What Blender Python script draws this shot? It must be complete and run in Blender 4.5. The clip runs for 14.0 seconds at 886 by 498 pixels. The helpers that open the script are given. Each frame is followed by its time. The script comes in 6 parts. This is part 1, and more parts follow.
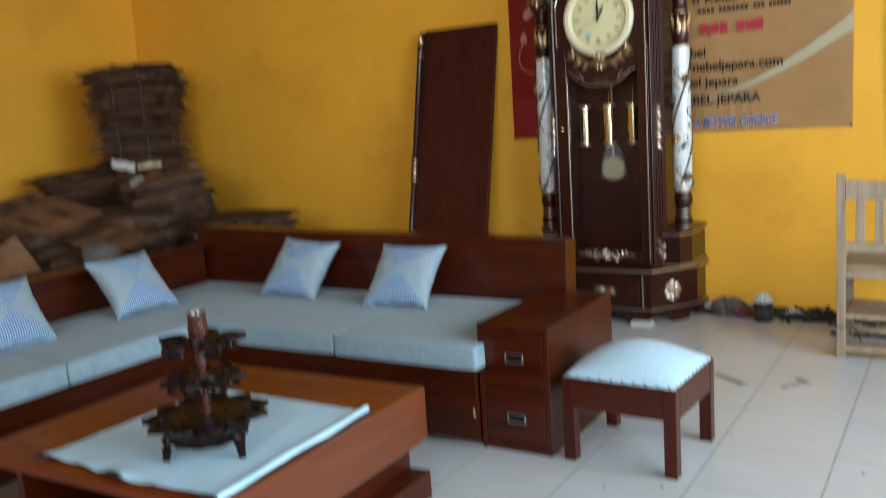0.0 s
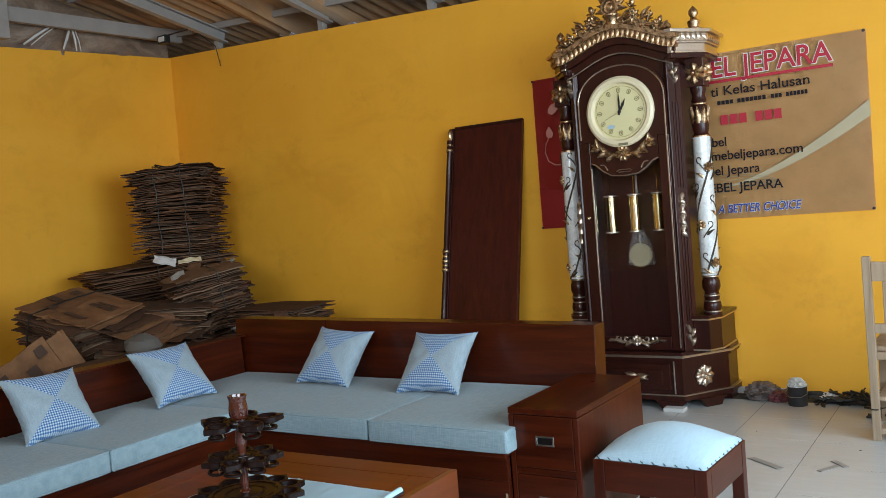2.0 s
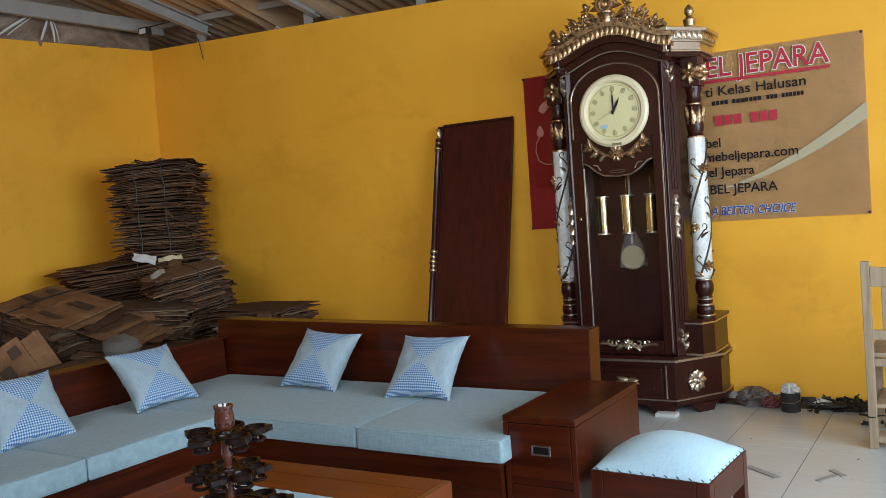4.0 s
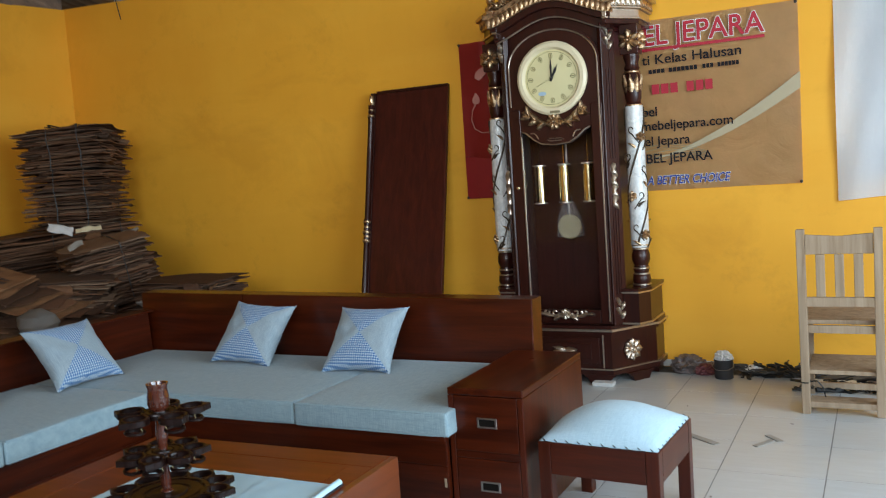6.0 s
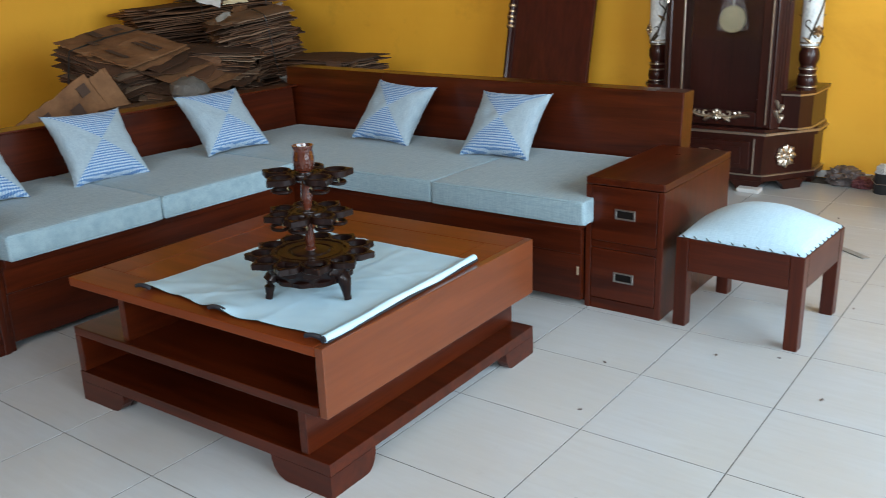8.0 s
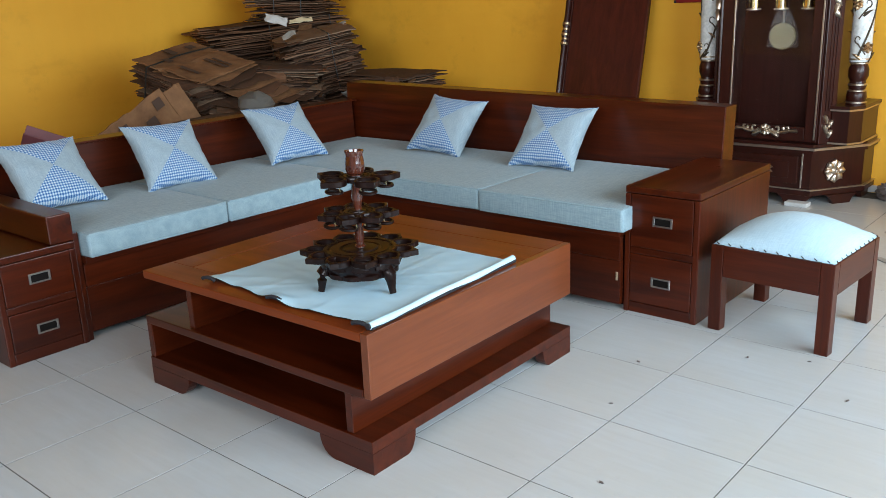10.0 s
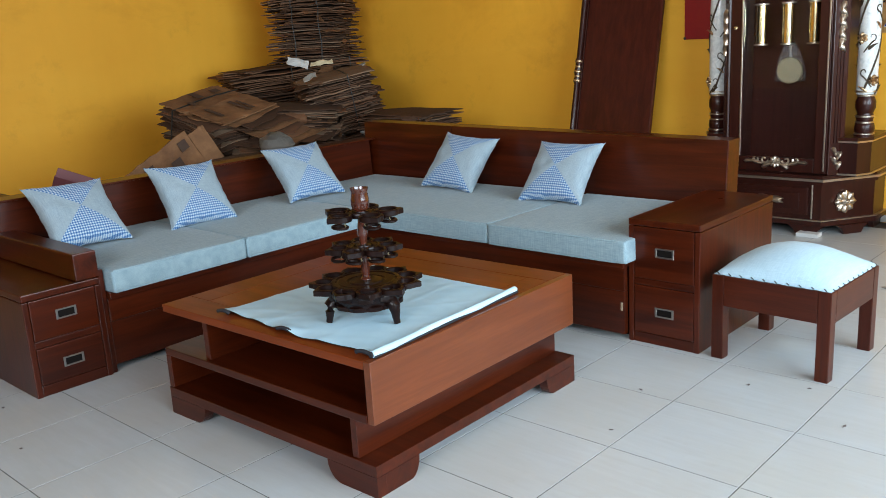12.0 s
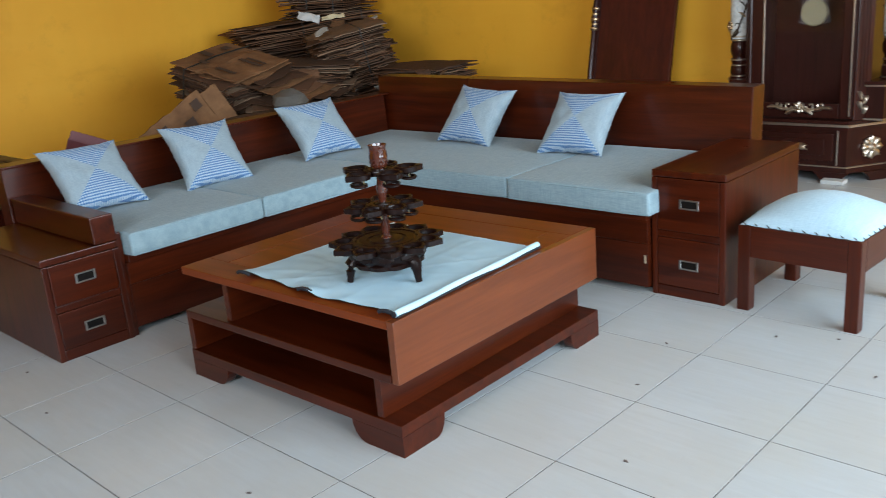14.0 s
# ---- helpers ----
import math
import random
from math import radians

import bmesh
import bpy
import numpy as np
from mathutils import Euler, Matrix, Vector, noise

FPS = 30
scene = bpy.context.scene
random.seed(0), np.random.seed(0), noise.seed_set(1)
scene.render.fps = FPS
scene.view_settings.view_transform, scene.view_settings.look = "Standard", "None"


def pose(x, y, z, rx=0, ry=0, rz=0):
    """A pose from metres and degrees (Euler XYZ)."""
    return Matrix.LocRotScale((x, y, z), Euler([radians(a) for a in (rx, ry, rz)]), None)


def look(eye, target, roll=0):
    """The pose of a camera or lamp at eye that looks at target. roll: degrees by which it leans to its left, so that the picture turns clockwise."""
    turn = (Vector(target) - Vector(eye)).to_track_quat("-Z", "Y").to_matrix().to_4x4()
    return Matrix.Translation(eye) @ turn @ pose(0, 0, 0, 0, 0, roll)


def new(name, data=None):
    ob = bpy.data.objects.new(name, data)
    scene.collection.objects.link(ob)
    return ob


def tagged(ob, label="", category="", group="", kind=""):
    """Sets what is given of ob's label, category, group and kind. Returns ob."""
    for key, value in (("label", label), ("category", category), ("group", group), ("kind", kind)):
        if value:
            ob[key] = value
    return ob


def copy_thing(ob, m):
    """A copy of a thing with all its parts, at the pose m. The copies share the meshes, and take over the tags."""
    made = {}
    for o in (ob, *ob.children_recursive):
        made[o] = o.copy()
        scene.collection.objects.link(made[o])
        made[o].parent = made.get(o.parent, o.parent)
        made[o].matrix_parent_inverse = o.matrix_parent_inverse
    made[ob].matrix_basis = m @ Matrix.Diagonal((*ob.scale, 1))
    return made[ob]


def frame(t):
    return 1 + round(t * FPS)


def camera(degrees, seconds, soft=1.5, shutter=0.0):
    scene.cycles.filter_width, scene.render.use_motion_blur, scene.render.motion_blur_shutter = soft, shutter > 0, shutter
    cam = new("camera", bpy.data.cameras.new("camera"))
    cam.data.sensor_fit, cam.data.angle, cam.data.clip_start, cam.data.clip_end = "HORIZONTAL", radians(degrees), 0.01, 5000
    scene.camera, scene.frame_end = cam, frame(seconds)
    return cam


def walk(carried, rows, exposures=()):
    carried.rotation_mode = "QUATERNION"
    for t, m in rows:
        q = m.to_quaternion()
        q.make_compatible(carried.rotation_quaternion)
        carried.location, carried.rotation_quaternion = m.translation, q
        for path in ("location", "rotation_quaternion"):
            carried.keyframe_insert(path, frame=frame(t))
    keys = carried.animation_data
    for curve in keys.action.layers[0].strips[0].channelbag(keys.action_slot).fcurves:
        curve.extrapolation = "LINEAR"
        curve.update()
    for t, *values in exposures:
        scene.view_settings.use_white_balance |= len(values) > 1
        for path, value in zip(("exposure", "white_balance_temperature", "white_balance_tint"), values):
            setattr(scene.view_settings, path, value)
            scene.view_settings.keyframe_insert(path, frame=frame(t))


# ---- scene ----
cam = camera(54.4, 14.0, soft=0.6, shutter=0.4)
PATH = [
    (0, (1.175, -1.961, 1.28), (0.138, -0.277, 0.977), -3.6),
    (0.2, (1.252, -1.991, 1.311), (0.177, -0.309, 1.189), -4.6),
    (0.5, (1.234, -2.023, 1.287), (0.181, -0.323, 1.268), -2.9),
    (1, (1.246, -2.054, 1.327), (0.181, -0.362, 1.286), -4.2),
    (1.5, (1.242, -2.061, 1.284), (0.13, -0.399, 1.229), -4.1),
    (2, (1.245, -2.055, 1.264), (0.146, -0.386, 1.181), -4.6),
    (2.5, (1.247, -2.058, 1.271), (0.158, -0.383, 1.189), -4.4),
    (4.8, (1.061, -1.953, 1.278), (0.009, -0.255, 1.176), -4.1),
    (5, (1.049, -1.954, 1.271), (-0.02, -0.268, 1.154), -4.5),
    (5.5, (1.037, -1.934, 1.273), (0.002, -0.229, 1.126), -4.6),
    (6, (1.017, -1.916, 1.26), (0.107, -0.143, 1.093), -3.9),
    (6.2, (0.994, -1.918, 1.248), (0.069, -0.161, 1.005), -2.7),
    (6.5, (0.984, -1.901, 1.228), (0.016, -0.192, 0.85), -2.8),
    (7, (0.973, -1.893, 1.199), (-0.114, -0.293, 0.693), -2.8),
    (7.5, (0.97, -1.869, 1.196), (-0.132, -0.32, 0.573), -2.3),
    (8, (0.964, -1.889, 1.194), (-0.176, -0.362, 0.588), -1.9),
    (8.2, (0.964, -1.908, 1.194), (-0.218, -0.409, 0.597), -1.7),
    (10.3, (1.174, -2.011, 1.196), (-0.116, -0.583, 0.652), -2.6),
    (10.5, (1.206, -2.022, 1.203), (-0.12, -0.615, 0.69), -3.0),
    (11, (1.232, -2.047, 1.203), (-0.121, -0.658, 0.716), -3.2),
    (11.5, (1.25, -2.034, 1.21), (-0.088, -0.63, 0.723), -3.5),
    (12, (1.256, -2.026, 1.21), (-0.065, -0.603, 0.731), -3.3),
    (12.5, (1.256, -2.014, 1.21), (-0.033, -0.581, 0.675), -4.5),
    (13, (1.253, -2.005, 1.215), (-0.054, -0.598, 0.656), -5.4),
    (13.5, (1.245, -1.998, 1.21), (-0.032, -0.571, 0.634), -5.9),
    (14, (1.211, -2.004, 1.207), (-0.122, -0.63, 0.628), -4.8),
]
walk(cam, [(t, look(eye, target, roll)) for t, eye, target, roll in PATH],
     [(0, -0.32, 6300, 10), (0.6, -0.31, 6250, 10), (6.0, -0.32, 6250, 10), (7.0, -0.12, 6300, 10), (8.2, -0.05, 6300, 10), (10.3, 0.03, 6300, 10), (12, 0.03, 6300, 10), (14, -0.03, 6300, 10)])

# ---- world, sun, large lights ----
world = bpy.data.worlds.new("sky_world")
scene.world = world
world.use_nodes = True
wn = world.node_tree
sky = wn.nodes.new("ShaderNodeTexSky")
sky.sky_type = "NISHITA"
sky.sun_disc = False
sky.sun_elevation, sky.sun_rotation = radians(60), radians(120)
wn.links.new(sky.outputs[0], wn.nodes["Background"].inputs[0])
wn.nodes["Background"].inputs[1].default_value = 0.15


def area(name, eye, target, sx, sy, watts, colour, spread=180):
    d = bpy.data.lights.new(name, "AREA")
    d.shape, d.size, d.size_y, d.energy, d.color = "RECTANGLE", sx, sy, watts, colour
    d.spread = radians(spread)
    ob = new(name, d)
    ob.matrix_world = look(eye, target)
    return ob


# daylight through the open shop fronts
area("daylight_side", (3.55, -0.30, 1.70), (0, -0.30, 1.70), 4.6, 2.1, 365, (0.74, 0.90, 1.0))
area("daylight_front", (1.3, -4.85, 2.35), (-2.3, 3.36, 2.25), 3.0, 1.4, 66, (0.90, 0.96, 1.0), 92)

# ---- materials ----


class Mat:
    """A node material with a few short cuts."""

    def __init__(self, name, rough=0.5, metal=0.0, coat=0.0, spec=0.5):
        self.m = bpy.data.materials.new(name)
        self.m.use_nodes = True
        self.t = self.m.node_tree
        self.b = self.t.nodes["Principled BSDF"]
        self.b.inputs["Roughness"].default_value = rough
        self.b.inputs["Metallic"].default_value = metal
        self.b.inputs["Coat Weight"].default_value = coat
        self.b.inputs["Coat Roughness"].default_value = 0.12
        self.b.inputs["Specular IOR Level"].default_value = spec

    def node(self, kind, **sets):
        n = self.t.nodes.new("ShaderNode" + kind)
        for k, v in sets.items():
            n.inputs[k].default_value = v
        return n

    def link(self, a, b):
        self.t.links.new(a, b)

    def coords(self, scale=(1, 1, 1), rand=True, kind="Object", rot=(0, 0, 0)):
        c = self.node("TexCoord")
        m = self.node("Mapping")
        m.inputs["Scale"].default_value = scale
        m.inputs["Rotation"].default_value = rot
        self.link(c.outputs[kind], m.inputs["Vector"])
        if rand:
            o = self.node("ObjectInfo")
            s = self.node("VectorMath")
            s.operation = "SCALE"
            s.inputs[0].default_value = (7.3, 3.1, 5.7)
            self.link(o.outputs["Random"], s.inputs["Scale"])
            self.link(s.outputs[0], m.inputs["Location"])
        return m.outputs[0]

    def noise(self, vec, scale, detail=5, rough=0.6, distort=0.0):
        n = self.node("TexNoise", Scale=scale, Detail=detail, Roughness=rough, Distortion=distort)
        self.link(vec, n.inputs["Vector"])
        return n.outputs["Fac"]

    def ramp(self, fac, stops):
        r = self.node("ValToRGB")
        e = r.color_ramp.elements
        while len(e) < len(stops):
            e.new(0.5)
        for el, (p, c) in zip(e, stops):
            el.position, el.color = p, (*c, 1)
        self.link(fac, r.inputs[0])
        return r.outputs[0]

    def mix(self, fac, a, b, mode="MIX"):
        n = self.t.nodes.new("ShaderNodeMix")
        n.data_type, n.blend_type = "RGBA", mode
        for v, s in ((fac, n.inputs[0]), (a, n.inputs[6]), (b, n.inputs[7])):
            if isinstance(v, (int, float)):
                s.default_value = v
            elif isinstance(v, tuple):
                s.default_value = (*v, 1)
            else:
                self.link(v, s)
        return n.outputs[2]

    def math(self, op, a, b=0.0):
        n = self.node("Math")
        n.operation = op
        for v, s in ((a, n.inputs[0]), (b, n.inputs[1])):
            if isinstance(v, (int, float)):
                s.default_value = v
            else:
                self.link(v, s)
        return n.outputs[0]

    def colour(self, out):
        if isinstance(out, tuple):
            self.b.inputs["Base Color"].default_value = (*out, 1)
        else:
            self.link(out, self.b.inputs["Base Color"])
        return self

    def rough(self, fac, lo, hi):
        n = self.node("MapRange")
        n.inputs["To Min"].default_value, n.inputs["To Max"].default_value = lo, hi
        self.link(fac, n.inputs[0])
        self.link(n.outputs[0], self.b.inputs["Roughness"])
        return self

    def bump(self, height, strength=0.2, dist=0.002):
        n = self.node("Bump", Strength=strength, Distance=dist)
        self.link(height, n.inputs["Height"])
        self.link(n.outputs[0], self.b.inputs["Normal"])
        return self


def wood(name, dark, light, axis, rough=0.3, coat=0.20, fine=1.0, spec=0.22, coat_rough=0.18):
    m = Mat(name, rough, coat=coat, spec=spec)
    m.b.inputs["Coat Roughness"].default_value = coat_rough
    long, cross = 1.1 * fine, 16 * fine
    s = {"x": (long, cross, cross), "y": (cross, long, cross), "z": (cross, cross, long)}[axis]
    v = m.coords(s)
    grain = m.noise(v, 1.6, 6, 0.62, 0.5)
    fine_grain = m.noise(m.coords(tuple(k * 6 for k in s)), 1.5, 4, 0.6)
    broad = m.noise(m.coords((1.5, 1.5, 1.5)), 1.3, 3)
    c = m.ramp(grain, [(0.30, dark), (0.72, light)])
    c = m.mix(m.math("MULTIPLY", broad, 0.5), c, tuple(k * 0.55 for k in dark))
    c = m.mix(m.math("MULTIPLY", fine_grain, 0.35), c, tuple(k * 0.5 for k in dark))
    m.colour(c).rough(broad, rough * 0.75, rough * 1.35)
    return m.bump(fine_grain, 0.12, 0.001).m


TEAK_D, TEAK_L = (0.033, 0.0046, 0.0011), (0.118, 0.0180, 0.0036)
TEAK_X = wood("teak_along_x", TEAK_D, TEAK_L, "x")
TEAK_Y = wood("teak_along_y", TEAK_D, TEAK_L, "y")
TEAK_Z = wood("teak_upright", TEAK_D, TEAK_L, "z")
TOP_WOOD = wood("teak_table_top", (0.15, 0.026, 0.0040), (0.27, 0.052, 0.008), "x", 0.40)
# teak lightened for the east side board: daylight put into the colour
LIT_SIDE_WOOD = wood("teak_lit_side", (0.140, 0.032, 0.0080), (0.225, 0.053, 0.0130), "y", 0.34, 0.7)
CLOCK_WOOD = wood("dark_mahogany", (0.023, 0.0050, 0.0030), (0.060, 0.0120, 0.0066), "z", 0.34, 0.30, 1.0, 0.25, 0.20)
PANEL_WOOD = wood("mahogany_panel", (0.042, 0.0075, 0.004), (0.100, 0.017, 0.008), "z", 0.35, 0.15)
RAW_WOOD = wood("raw_pale_wood", (0.30, 0.21, 0.13), (0.56, 0.43, 0.305), "z", 0.75, 0.0)
HOLDER_WOOD = wood("holder_varnished_wood", (0.006, 0.0022, 0.0016), (0.020, 0.0062, 0.004), "x", 0.36, 0.22, 3, 0.12, 0.15)
HOLDER_RED = wood("holder_red_wood", (0.040, 0.009, 0.005), (0.15, 0.036, 0.017), "z", 0.18, 1.0, 3, 0.4, 0.07)
OLD_WOOD = wood("old_carved_wood", (0.055, 0.028, 0.012), (0.20, 0.115, 0.045), "y", 0.5, 0.1)

m = Mat("yellow_wall_paint", 0.62, spec=0.35)
v = m.coords((1, 1, 1), False)
big = m.noise(v, 0.9, 4, 0.6)
streak = m.noise(m.coords((5, 5, 0.7), False), 1.4, 5, 0.65)
fine = m.noise(v, 60, 4, 0.7)
c = m.ramp(big, [(0.3, (0.82, 0.382, 0.025)), (0.7, (0.91, 0.458, 0.037))])
c = m.mix(m.math("MULTIPLY", streak, 0.35), c, (0.70, 0.32, 0.020))
band = m.noise(m.coords((0.25, 0.25, 2.2), False), 1.5, 5, 0.6)
c = m.mix(m.math("MULTIPLY", m.ramp(band, [(0.45, (0, 0, 0)), (0.7, (1, 1, 1))]), 0.30), c, (0.93, 0.50, 0.055))
scuff = m.ramp(m.noise(v, 2.6, 7, 0.72), [(0.58, (0, 0, 0)), (0.72, (1, 1, 1))])
c = m.mix(m.math("MULTIPLY", scuff, 0.28), c, (0.48, 0.22, 0.02))
blot = m.ramp(m.noise(m.coords((1.0, 1.0, 1.4), False), 1.1, 8, 0.68, 0.6), [(0.54, (0, 0, 0)), (0.68, (1, 1, 1))])
c = m.mix(m.math("MULTIPLY", blot, 0.30), c, (0.58, 0.25, 0.014))
m.colour(c).bump(m.math("ADD", fine, m.math("MULTIPLY", big, 3.0)), 0.15, 0.003)
WALL = m.m

m = Mat("cream_floor_tile", 0.2, spec=0.24)
v = m.coords((1, 1, 1), True)
veins = m.noise(m.coords((3, 26, 3), True, rot=(0, 0, 0.5)), 1.6, 6, 0.65, 0.6)
cloud = m.noise(v, 2.2, 4)
speck = m.noise(v, 90, 3)
c = m.ramp(veins, [(0.30, (0.500, 0.520, 0.525)), (0.66, (0.535, 0.562, 0.570))])
c = m.mix(m.math("MULTIPLY", m.ramp(cloud, [(0.38, (0, 0, 0)), (0.66, (1, 1, 1))]), 0.45), c, (0.50, 0.475, 0.425))
dirt = m.ramp(m.noise(m.coords((1, 1, 1), False, "Generated"), 9, 6, 0.7), [(0.6, (0, 0, 0)), (0.75, (1, 1, 1))])
c = m.mix(m.math("MULTIPLY", dirt, 0.15), c, (0.36, 0.33, 0.28))
m.colour(c).rough(cloud, 0.10, 0.24).bump(speck, 0.04, 0.0006)
TILE = m.m
m = Mat("grey_grout", 0.9)
m.colour(m.ramp(m.noise(m.coords((1, 1, 1), False), 30, 4), [(0.3, (0.045, 0.044, 0.042)), (0.7, (0.10, 0.095, 0.088))]))
GROUT = m.m


def fabric(name, a, b, rough=0.9, scale=380):
    m = Mat(name, rough, spec=0.2)
    v = m.coords()
    warp = m.noise(m.coords((scale, scale * 0.06, scale * 0.06)), 1.0, 2)
    weft = m.noise(m.coords((scale * 0.06, scale, scale)), 1.0, 2)
    weave = m.math("ADD", warp, weft)
    broad = m.noise(v, 5, 4)
    c = m.ramp(m.math("MULTIPLY", weave, 0.5), [(0.36, a), (0.64, b)])
    c = m.mix(m.math("MULTIPLY", broad, 0.25), c, tuple(k * 0.82 for k in a))
    m.colour(c).bump(m.math("ADD", weave, m.math("MULTIPLY", broad, 2.0)), 0.25, 0.0015)
    m.b.inputs["Sheen Weight"].default_value = 0.15
    return m


SEAT_CLOTH = fabric("grey_blue_seat_cloth", (0.20, 0.287, 0.325), (0.31, 0.408, 0.445)).m
STOOL_CLOTH = fabric("pale_blue_cloth", (0.40, 0.58, 0.69), (0.53, 0.71, 0.81)).m
m = Mat("pale_blue_table_cloth", 0.65, spec=0.25)
v = m.coords((1, 1, 1), False)
m.colour(m.ramp(m.noise(v, 5, 4), [(0.3, (0.45, 0.67, 0.79)), (0.7, (0.54, 0.75, 0.86))]))
m.bump(m.noise(v, 22, 5, 0.6), 0.10, 0.004)
CLOTH = m.m
m = Mat("black_cloth_backing", 0.7)
m.colour((0.012, 0.013, 0.018))
BACKING = m.m

# cushion cover: plain side quarters, gingham top and bottom quarters
m = fabric("gingham_pillow_cloth", (0.245, 0.315, 0.360), (0.350, 0.430, 0.480))
plain = m.b.inputs["Base Color"].links[0].from_socket
sep = m.node("SeparateXYZ")
m.link(m.node("TexCoord").outputs["Object"], sep.inputs[0])
px, py = sep.outputs[0], sep.outputs[1]
check = m.math("MULTIPLY", m.math("ADD", m.math("GREATER_THAN", m.math("FRACT", m.math("DIVIDE", px, 0.0108)), 0.5), m.math("GREATER_THAN", m.math("FRACT", m.math("DIVIDE", py, 0.0108)), 0.5)), 0.5)
ging = m.ramp(check, [(0.0, (0.50, 0.57, 0.62)), (0.5, (0.17, 0.30, 0.47)), (1.0, (0.032, 0.095, 0.26))])
quarter = m.math("GREATER_THAN", m.math("ABSOLUTE", py), m.math("ABSOLUTE", px))
m.colour(m.mix(quarter, plain, ging))
PILLOW = m.m


def metal(name, colour, rough, dirt=None, shade_spots=False):
    m = Mat(name, rough, 1.0)
    v = m.coords()
    n = m.noise(v, 45, 4)
    worn = m.ramp(n, [(0.42, (0, 0, 0)), (0.66, (1, 1, 1))]) if shade_spots else m.math("MULTIPLY", n, 0.5)
    m.colour(m.mix(worn, colour, dirt or tuple(k * 0.5 for k in colour)))
    return m.rough(n, rough * 0.7, rough * 1.4).bump(n, 0.1, 0.001).m


# strong dark noise on the gold stands for shade in the carved hollows
GOLD = metal("antique_gold_leaf", (0.66, 0.47, 0.28), 0.40, (0.17, 0.095, 0.048), True)
SILVER_GOLD = metal("pale_silver_leaf_and_sheen", (0.72, 0.63, 0.52), 0.34, (0.28, 0.21, 0.15))
BRASS = metal("polished_brass", (0.90, 0.76, 0.45), 0.13)
STEEL = metal("brushed_steel", (0.46, 0.44, 0.41), 0.34)


def plain_mat(name, colour, rough=0.6, vary=0.25, scale=12, spec=0.5):
    m = Mat(name, rough, spec=spec)
    n = m.noise(m.coords(), scale, 5, 0.65)
    return m.colour(m.mix(m.math("MULTIPLY", n, vary * 2), colour, tuple(k * 0.45 for k in colour))).bump(n, 0.12, 0.002).m


VINE = plain_mat("dark_gilt_paint", (0.050, 0.032, 0.015), 0.4)
CAP_PAINT = plain_mat("off_white_cap_paint", (0.60, 0.57, 0.52), 0.4, 0.2, 40)
BLACK = plain_mat("matt_black_plastic", (0.016, 0.016, 0.017), 0.45)
# near-black that stands for shade in gaps and cups; also the dark studs
SHADE_AND_STUD = plain_mat("shade_and_stud_black", (0.008, 0.006, 0.005), 0.7, 0.25, 12, 0.1)
DIAL_RIM = plain_mat("cream_dial_rim", (0.78, 0.68, 0.45), 0.35, 0.10)
DIAL = plain_mat("pale_green_yellow_dial", (0.73, 0.66, 0.36), 0.4, 0.06)
DIAL_MARK = plain_mat("olive_numeral_print", (0.22, 0.19, 0.07), 0.5)
STICKER = plain_mat("pale_blue_sticker", (0.45, 0.62, 0.75), 0.4)
PAPER = plain_mat("white_paper", (0.70, 0.70, 0.68), 0.7)
STRAP = plain_mat("black_strap", (0.012, 0.012, 0.012), 0.5)
PLATE = plain_mat("old_gold_disc", (0.25, 0.205, 0.105), 0.45, 0.35, 40)
RED = plain_mat("red_vinyl_banner", (0.50, 0.028, 0.022), 0.45, 0.25, 2)
RED_DARK = plain_mat("dark_red_print", (0.30, 0.006, 0.008), 0.45)
INK_RED = plain_mat("red_print", (0.44, 0.012, 0.030), 0.5, 0.05)
INK_DARK = plain_mat("dark_print", (0.020, 0.018, 0.020), 0.8, 0.05, 12, 0.1)
INK_BLUE = plain_mat("blue_print", (0.020, 0.045, 0.26), 0.5, 0.05)
INK_PINK = plain_mat("faded_pink_print", (0.56, 0.24, 0.20), 0.5, 0.1)
INK_WHITE = plain_mat("white_print", (0.75, 0.72, 0.68), 0.5, 0.05)
SWOOSH = plain_mat("pale_print_band", (0.48, 0.40, 0.25), 0.5, 0.2, 4)
GREY_BANNER = plain_mat("faded_tan_banner", (0.42, 0.32, 0.18), 0.55, 0.15, 3)
GALV = plain_mat("grey_primer_steel", (0.36, 0.335, 0.31), 0.55, 0.30, 8)
SCRAP = plain_mat("dusty_packing_scrap", (0.36, 0.34, 0.30), 0.8, 0.3, 20)
RUBBISH = plain_mat("grey_rag", (0.17, 0.135, 0.125), 0.5, 0.5, 25)
TIN = plain_mat("grimy_tin", (0.030, 0.030, 0.033), 0.5, 0.4, 20)
LAMP_GLASS = plain_mat("lamp_glass", (0.75, 0.74, 0.70), 0.25)
MAROON_CARD = plain_mat("maroon_printed_card", (0.17, 0.05, 0.055), 0.6)

m = Mat("brown_tarpaulin", 0.34)
v = m.coords((1, 0.8, 1.6), False)
n = m.noise(v, 2.2, 7, 0.7, 1.2)
m.colour(m.ramp(n, [(0.30, (0.075, 0.052, 0.040)), (0.50, (0.24, 0.165, 0.115)), (0.70, (0.40, 0.31, 0.23))]))
m.bump(m.noise(v, 5, 7, 0.7, 1.5), 0.6, 0.03)
TARP = m.m
m = Mat("tan_vinyl_banner", 0.36)
v = m.coords((1, 1, 1), False)
n = m.noise(v, 3, 6, 0.65)
c = m.ramp(n, [(0.3, (0.60, 0.345, 0.125)), (0.7, (0.74, 0.44, 0.170))])
m.colour(c).bump(m.noise(m.coords((1, 1, 1), False, rot=(0, 0.5, 0)), 4.5, 6, 0.62, 1.6), 0.35, 0.012)
TAN = m.m
m = Mat("brown_roof_sheet", 0.6)
v = m.coords((4, 0.5, 1), False)
